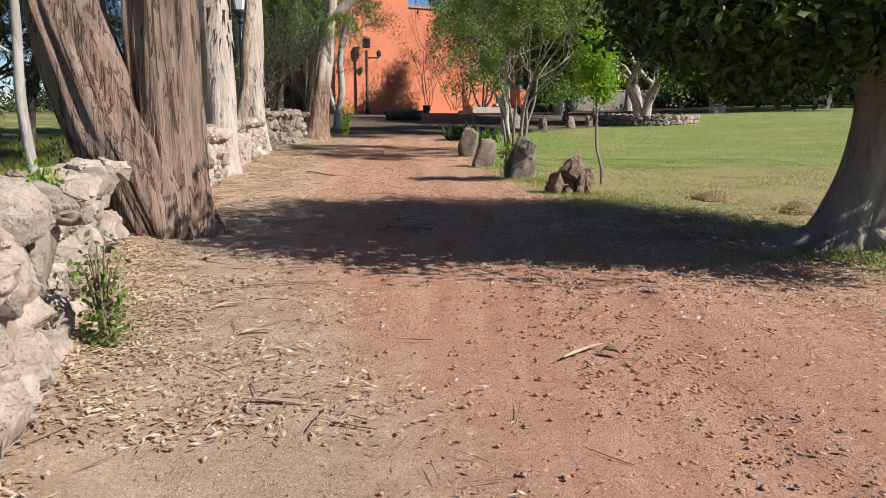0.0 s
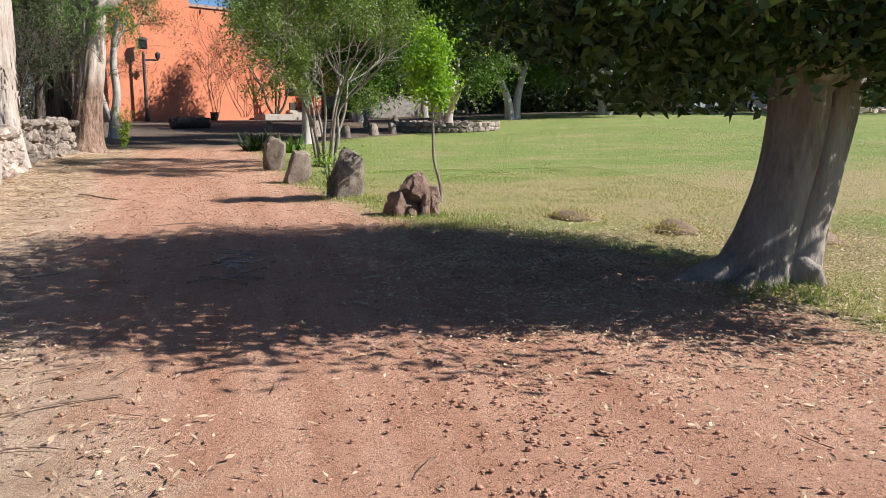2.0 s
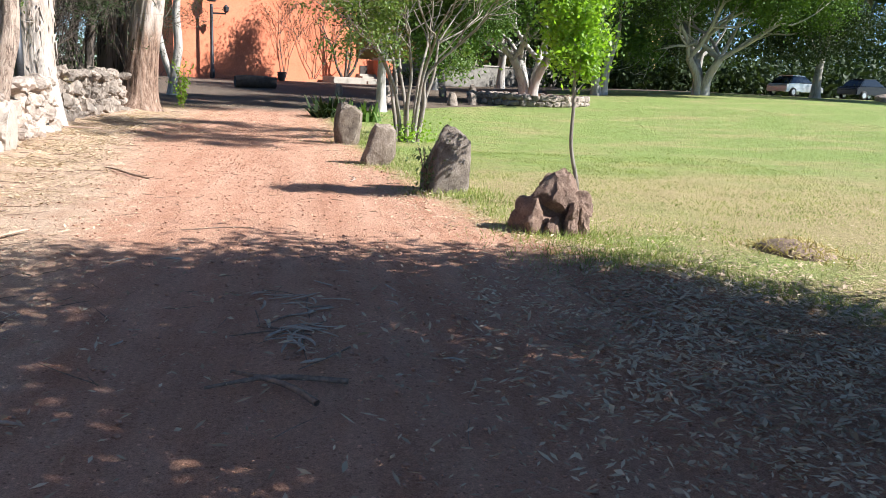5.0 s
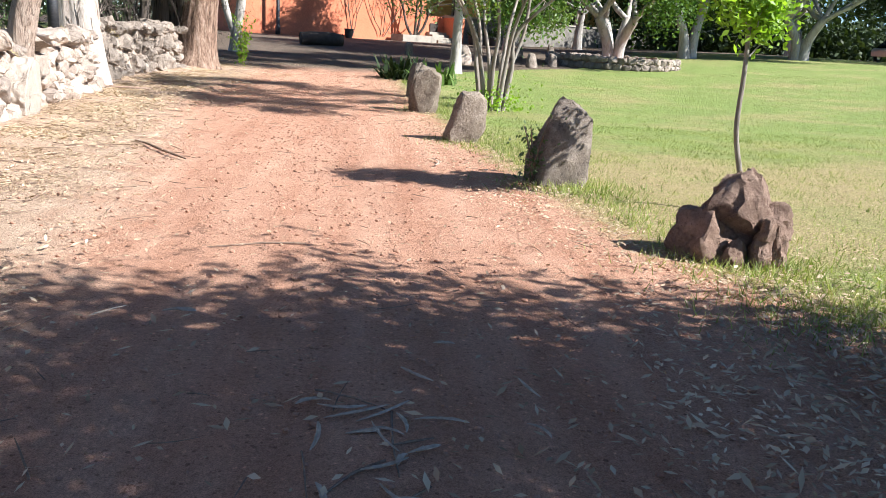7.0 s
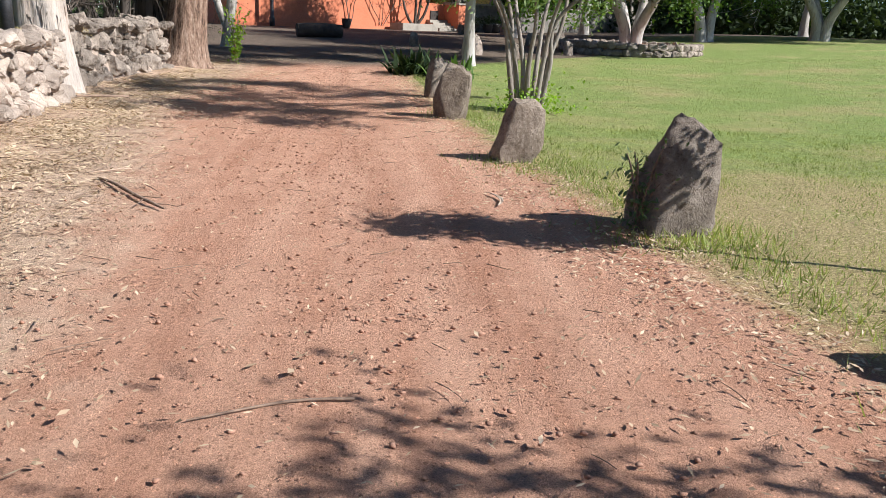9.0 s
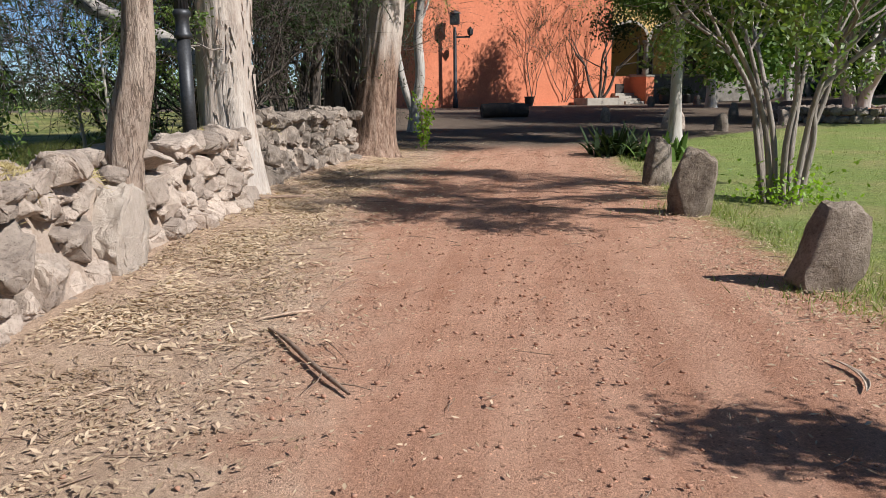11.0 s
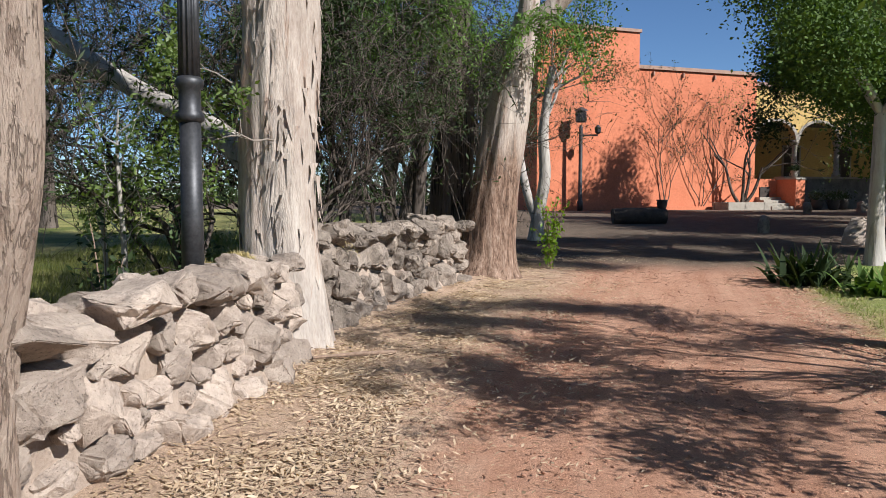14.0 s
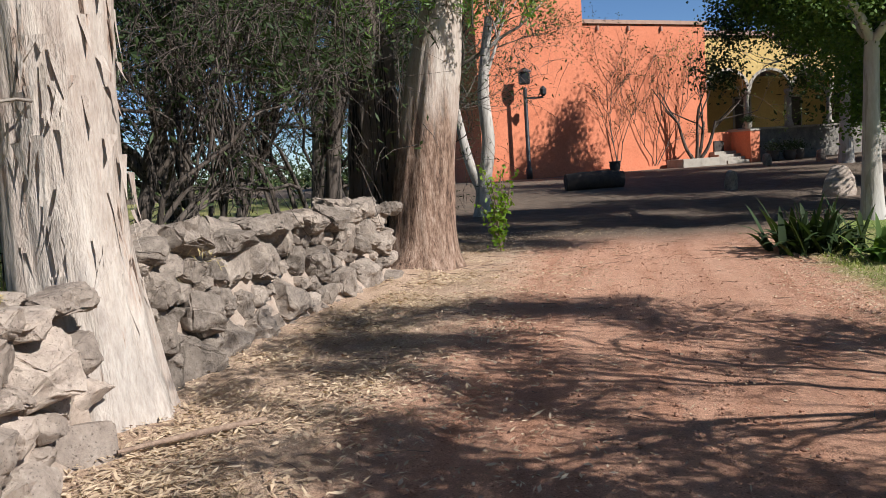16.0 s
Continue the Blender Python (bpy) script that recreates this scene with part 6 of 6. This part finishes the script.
pts = [(rng.uniform(curve_at(EDGE_L, y), curve_at(EDGE_R, y)), y) for y in rng.uniform(0, 36, 8500)]
v3 = flat_leaves(rng, np.array(pts), 0.034, 0.01)
pts = []
while len(pts) < 6600:
    y = rng.uniform(17, 31)
    x = curve_at(EDGE_L, y) + 0.35 + abs(rng.normal()) * (0.55 + 0.4 * S((y - 20) / 4))
    if noise.noise((x * 1.1, y * 0.9, 8)) + 0.25 > rng.uniform(0, 0.6):
        pts.append((x, y))
v4 = flat_leaves(rng, np.array(pts), 0.082, 0.017, 0.016)
v4[0][:, 2] += np.repeat([litter_height(x, y) for x, y in pts], 4)
tagged(new("curled_leaf_litter", mesh_np("curled_leaf_litter", *v4, M_LEAF_LIT)), "long pale curled leaves and bark chips by the wall", "leaf litter", "", "stuff")
tagged(new("leaf_litter", mesh_np("leaf_litter", *join_np([v1, v2, v3]), M_LITTER)), "dry tan gum leaves scattered along the verges", "leaf litter", "", "stuff")


def sticks_np(rng, xy, length, radius, bank=False):
    out = []
    for x, y in xy:
        a, L = rng.uniform(0, 6.28), length * rng.uniform(0.4, 1.6)
        z = ground_z(x, y) + 0.012 + (litter_height(x, y) if bank else 0)
        b = rng.normal() * 0.2
        pts = [(x + L * (u - 0.5) * math.cos(a) - b * L * math.sin(a) * (u - 0.5) ** 2, y + L * (u - 0.5) * math.sin(a) + b * L * math.cos(a) * (u - 0.5) ** 2, z + 0.008 * u) for u in (0, 0.33, 0.66, 1)]
        out.append(tube_np(pts, [radius, radius, radius * 0.8, radius * 0.4], 4))
    return join_np(out)


pts = [(curve_at(EDGE_L, y) + abs(rng.normal()) * 0.9 + 0.05, y) for y in rng.uniform(0.5, 34, 420)]
w1 = sticks_np(rng, pts, 0.28, 0.004, True)
pts = [(rng.uniform(curve_at(EDGE_L, y) + 0.5, curve_at(EDGE_R, y) + 0.3), y) for y in rng.uniform(0.5, 34, 360)]
w2 = sticks_np(rng, pts, 0.16, 0.003)
tagged(new("twig_litter", mesh_np("twig_litter", *join_np([w1, w2]), M_STICK, True)), "thin dry twigs strewn over the track", "branchwork", "", "stuff")

lump = []
for k in range(5):
    bm = bmesh.new()
    bmesh.ops.create_icosphere(bm, subdivisions=1, radius=1.0)
    lv = np.array([tuple(v.co * (1 + 0.8 * noise.noise(v.co * 2.6 + Vector((k * 7.3, 1.1, 0.4))))) for v in bm.verts])
    lf = np.array([[v.index for v in f.verts] for f in bm.faces])
    bm.free()
    lump.append((lv, lf))
clods = []
for _ in range(17000):
    y = 0.3 + 33 * rng.random() ** 1.2
    eL, eR = curve_at(EDGE_L, y), curve_at(EDGE_R, y)
    x = rng.uniform(eL + 0.4, eR) if rng.random() < 0.55 else 0.45 * (eL + eR) + 0.55 + rng.normal() * 0.5
    lv, lf = lump[rng.integers(0, 5)]
    s = 0.0032 * rng.pareto(1.9) + 0.003
    s = min(s, 0.014)
    clods.append((lv * [s * rng.uniform(0.8, 1.4), s, s * 0.7] + [x, y, ground_z(x, y) + s * 0.3], lf))
for _ in range(1400):
    x, y = 2.15 + rng.normal() * 0.28, 4.0 + rng.normal() * 1.6
    x -= (y - 4.2) * 0.2
    lv, lf = lump[rng.integers(0, 5)]
    s = min(0.0028 * rng.pareto(1.7) + 0.002, 0.014)
    clods.append((lv * [s * rng.uniform(0.9, 1.5), s * 1.1, s * 0.55] + [x, y, ground_z(x, y) + s * 0.25], lf))
tagged(new("clods", mesh_np("clods", *join_np(clods), M_CLOD)), "crumbled red earth clods and pebbles on the track", "pebbles", "", "stuff")


def stick(name, pts, label, r=0.018, bits=()):
    pts = [(x, y, z * 0.4 + r * 0.6) if z < 0.06 else (x, y, z) for x, y, z in pts]
    bits = [[(x, y, z * 0.5 + r * 0.4) for x, y, z in b] for b in bits]
    q, rr = spline([(*p, r * k) for p, k in zip(pts, (0.6, 1.0, 1.1, 0.9, 0.5)[: len(pts)])], 0.06)
    ob = new(name, mesh_np(name, *tube_np(q, rr, 8, 0.25, 3.0), M_STICK, True))
    for b in bits:
        part_me("twig", mesh_np("twig", *tube_np(b, [r * 0.4, r * 0.3, r * 0.15], 5), M_STICK, True), ob)
    return tagged(ob, label, "stick")


stick("fallen_branch", [(-2.2, 17.5, 0.03), (-2.0, 17.25, 0.05), (-1.72, 16.85, 0.03), (-1.5, 16.55, 0.03), (-1.4, 16.42, 0.02)], "dead broken branch lying across the dirt track", 0.013, [[(-1.62, 16.7, 0.03), (-1.6, 16.55, 0.05), (-1.64, 16.42, 0.02)], [(-1.5, 16.55, 0.03), (-1.4, 16.52, 0.04), (-1.3, 16.5, 0.01)]])
stick("bark_strip", [(-4.36, 23.4, 0.1), (-4.1, 23.8, 0.07), (-3.82, 24.2, 0.04)], "long fallen strip of bark beside the wall", 0.02)
stick("fallen_twig", [(-1.75, 4.5, 0.02), (-1.2, 5.0, 0.03), (-0.7, 5.35, 0.02)], "thin fallen twig on the verge", 0.006)
stick("fallen_twig", [(-1.0, 6.3, 0.02), (-0.55, 6.6, 0.03), (-0.05, 6.75, 0.02)], "thin fallen twig on the verge", 0.006)
stick("fallen_twig", [(0.1, 9.5, 0.02), (0.4, 9.6, 0.04), (0.75, 9.55, 0.02)], "thin fallen twig in the fig's shade", 0.012)
stick("fallen_twig", [(0.2, 9.7, 0.02), (0.45, 9.5, 0.05), (0.6, 9.3, 0.02)], "thin fallen twig in the fig's shade", 0.014)
stick("fallen_twig", [(-0.55, 13.2, 0.012), (-0.2, 13.34, 0.016), (0.05, 13.36, 0.012)], "thin fallen twig on the track", 0.006)


def blades_np(rng, xy, h, w):
    n = len(xy)
    a = rng.uniform(0, 6.28, n)
    z = np.array([ground_z(x, y) for x, y in xy]) - 0.01
    H = (h * rng.uniform(0.4, 1.3, n))[:, None]
    lean = rng.normal(size=(n, 2)) * 0.5
    base = np.stack([xy[:, 0], xy[:, 1], z], 1)
    s = np.stack([np.cos(a), np.sin(a), 0 * a], 1) * w
    tip = base + np.concatenate([lean * H, H], 1)
    v = np.stack([base - s, base + s, tip], 1).reshape(-1, 3)
    i = np.arange(n)[:, None] * 3
    return v, i + [0, 1, 2]


def lawn_points(n, x0, x1, y0, y1, edge=0.05, power=1.0):
    out = []
    while len(out) < n:
        y = y0 + (y1 - y0) * rng.random() ** power
        x = rng.uniform(x0, x1)
        if x > curve_at(EDGE_R, y) + edge + 0.35 * noise.noise((x * 2, y * 2, 1)) and y < court_y(x) - 0.3:
            out.append((x, y))
    return np.array(out)


near = lawn_points(90000, 1.2, 9.5, 3.0, 22.0)
mid = lawn_points(36000, 1.0, 22.0, 12.0, 42.0)
tagged(new("lawn_grass", mesh_np("lawn_grass", *join_np([blades_np(rng, near, 0.035, 0.0035), blades_np(rng, mid, 0.045, 0.006)]), M_GRASS)), "short mown lawn grass, green with worn patches", "grass", "", "stuff")
pts = []
for _ in range(7000):
    y = rng.uniform(3.5, 33)
    pts.append((curve_at(EDGE_R, y) + 0.25 + abs(rng.normal()) * 0.3, y))
for cx, cy, n in [(3.0, 13.2, 900), (2.4, 15.8, 700), (1.9, 18.7, 500), (1.6, 23.0, 500), (4.9, 8.0, 500), (3.1, 12.2, 1200)]:
    pts += [(cx + rng.normal() * 0.35, cy + rng.normal() * 0.25) for _ in range(n)]
tagged(new("edge_grass", mesh_np("edge_grass", *blades_np(rng, np.array(pts), 0.09, 0.005), M_GRASS)), "longer grass tufts round the stones and lawn edge", "grass", "", "stuff")
pts = np.array([(rng.uniform(-16, -1), rng.uniform(4, 40)) for _ in range(60000)])
pts = np.array([p for p in pts if p[0] < curve_at(EDGE_L, p[1]) - 0.6])
tagged(new("field_grass", mesh_np("field_grass", *blades_np(rng, pts, 0.22, 0.008), M_FIELDGRASS)), "long rough grass in the field behind the wall", "grass", "", "stuff")


def heap(x, y, r, label, seed):
    rg = np.random.default_rng(seed)
    t = thing("grass_heap", (x, y, 0), label, "grass heap")
    bm = lathe(bmesh.new(), [(r, -0.02), (r * 0.7, 0.06), (r * 0.35, 0.12), (0.02, 0.14)], 16)
    for v in bm.verts:
        v.co *= 1 + 0.25 * noise.noise(v.co * 3 + Vector((seed, 0, 0)))
    part("soil", bm, M_STICK, t, "", True)
    xy = rg.normal(size=(500, 2)) * r * 0.55
    v, f = leaves_np(rg, np.concatenate([xy, 0.13 - 0.1 * (np.linalg.norm(xy, axis=1, keepdims=True) / r)], 1), 0.14, 0.012, 0.0)
    part_me("straw", mesh_np("straw", v, f, M_STRAW), t)


heap(5.05, 12.6, 0.4, "low heap of dry cut grass on the lawn", 1)
heap(5.75, 11.2, 0.35, "low heap of dry earth and grass on the lawn", 2)
heap(6.9, 10.2, 0.4, "low heap of dry leaves on the lawn", 3)


def bark_curl(x, y, L, w, seed, label, material):
    """A torn ribbon of bark, cupped along its length, twisted and lifted at its ends."""
    rg = np.random.default_rng(seed)
    a, bend, tw = rg.uniform(0, 6.28), rg.normal() * 0.5, rg.normal() * 0.7
    v, f, n, m = [], [], 12, 5
    for i in range(n + 1):
        u = i / n - 0.5
        h = a + bend * u
        ww = w * (1 - abs(2 * u) ** 3 * 0.75) * (1 + 0.25 * noise.noise((u * 7, seed, 0)))
        for j in range(m):
            c = (j / (m - 1) - 0.5) * 2.2
            lat, up = math.sin(c) * ww * 0.6, (1 - math.cos(c)) * ww * 0.7
            t = tw * u
            lat, up = lat * math.cos(t) - up * math.sin(t), lat * math.sin(t) + up * math.cos(t)
            v.append((L * u * math.cos(h) - lat * math.sin(h), L * u * math.sin(h) + lat * math.cos(h), 0.012 + ww * 0.25 + up + 0.10 * L * u * u))
    for i in range(n):
        for j in range(m - 1):
            f.append((i * m + j, i * m + j + 1, (i + 1) * m + j + 1, (i + 1) * m + j))
    ob = new("bark_strip", mesh_np("bark_strip", v, f, material, True))
    ob.location = (x, y, ground_z(x, y) + (litter_height(x, y) if y > 14 else 0))
    mod = ob.modifiers.new("thickness", "SOLIDIFY")
    mod.thickness = 0.003
    return tagged(ob, label, "bark", "fallen bark strips")


def twig_pile(x, y, n, seed, r=0.3, size=0.5):
    """A loose heap of broken twigs and curled bark, each lying as it fell."""
    rg = np.random.default_rng(seed)
    for k in range(n):
        a, L = rg.uniform(0, 3.14), size * rg.uniform(0.5, 1.2)
        cx, cy = x + rg.normal() * r * 0.5, y + rg.normal() * r * 0.5
        if k % 4 == 0:
            c, q = math.cos(a) * L / 2, math.sin(a) * L / 2
            b = rg.normal() * 0.06
            stick("fallen_twig", [(cx - c, cy - q, 0.015), (cx - q * b, cy + c * b, 0.035 + 0.01 * k / n), (cx + c, cy + q, 0.015)], "broken grey twig fallen in the fig's shade", rg.uniform(0.003, 0.006))
        else:
            bark_curl(cx, cy, L * 0.6, rg.uniform(0.006, 0.022), seed * 40 + k, "curled strip of pale grey bark in the fig's shade", M_BARKSTRIP)


twig_pile(0.5, 10.3, 22, 1, 0.3)
twig_pile(0.5, 10.95, 16, 2, 0.32, 0.4)
twig_pile(-1.3, 10.6, 6, 3, 0.4, 0.4)
bark_curl(1.78, 4.86, 0.4, 0.03, 7, "torn strip of tan bark on the track", M_BARKTAN)
bark_curl(1.95, 4.84, 0.13, 0.05, 9, "dark broken end of a bark strip on the track", M_STICK)
rg = np.random.default_rng(61)
for k in range(26):
    y = rg.uniform(2, 27)
    bark_curl(curve_at(EDGE_L, y) + 0.45 + abs(rg.normal()) * 0.7, y, rg.uniform(0.12, 0.4), rg.uniform(0.015, 0.04), 400 + k, "curled strip of tan bark among the leaf litter", M_BARKTAN)
for k in range(16):
    bark_curl(1.2 + rg.normal() * 1.3, 10.4 + rg.normal() * 1.3, rg.uniform(0.08, 0.2), rg.uniform(0.012, 0.03), 500 + k, "small pale flake of bark in the fig's shade", M_BARKSTRIP)
bark_curl(1.2, 16.9, 0.5, 0.03, 12, "curled grey bark strip beside the track", M_BARKSTRIP)


def wall_straw(x, y, z, r, seed):
    rg = np.random.default_rng(seed)
    t = thing("straw_tuft", (x, y, z), "dry straw and dust lying on the stone wall", "straw", "straw on the wall")
    xy = rg.normal(size=(420, 2)) * r * 0.5
    v, f = leaves_np(rg, np.concatenate([xy, 0.07 - 0.14 * (np.linalg.norm(xy, axis=1, keepdims=True) / r) ** 2 + 0.02 * rg.random((420, 1))], 1), 0.1, 0.008, 0.0)
    part_me("straw", mesh_np("straw", v, f, M_STRAW), t)


for k, (x, y, z) in enumerate([(-5.05, 25.4, 1.12), (-5.0, 23.2, 1.0), (-4.85, 22.4, 0.97), (-2.1, 6.3, 0.86), (-1.85, 5.2, 0.86), (-4.15, 18.5, 0.98), (-4.0, 17.6, 0.98)]):
    wall_straw(x, y, z, 0.24, 90 + k)

pts = [(0.7 + rng.normal() * 1.4, 10.2 + rng.normal() * 1.5) for _ in range(320)]
pts += [(3.0 + rng.normal() * 0.8, 10.4 + rng.normal() * 1.1) for _ in range(2600)]
tagged(new("large_leaf_litter", mesh_np("large_leaf_litter", *flat_leaves(rng, np.array(pts), 0.075, 0.02, 0.012), M_LITTER)), "larger pale fallen leaves in the fig's shade", "leaf litter", "", "stuff")
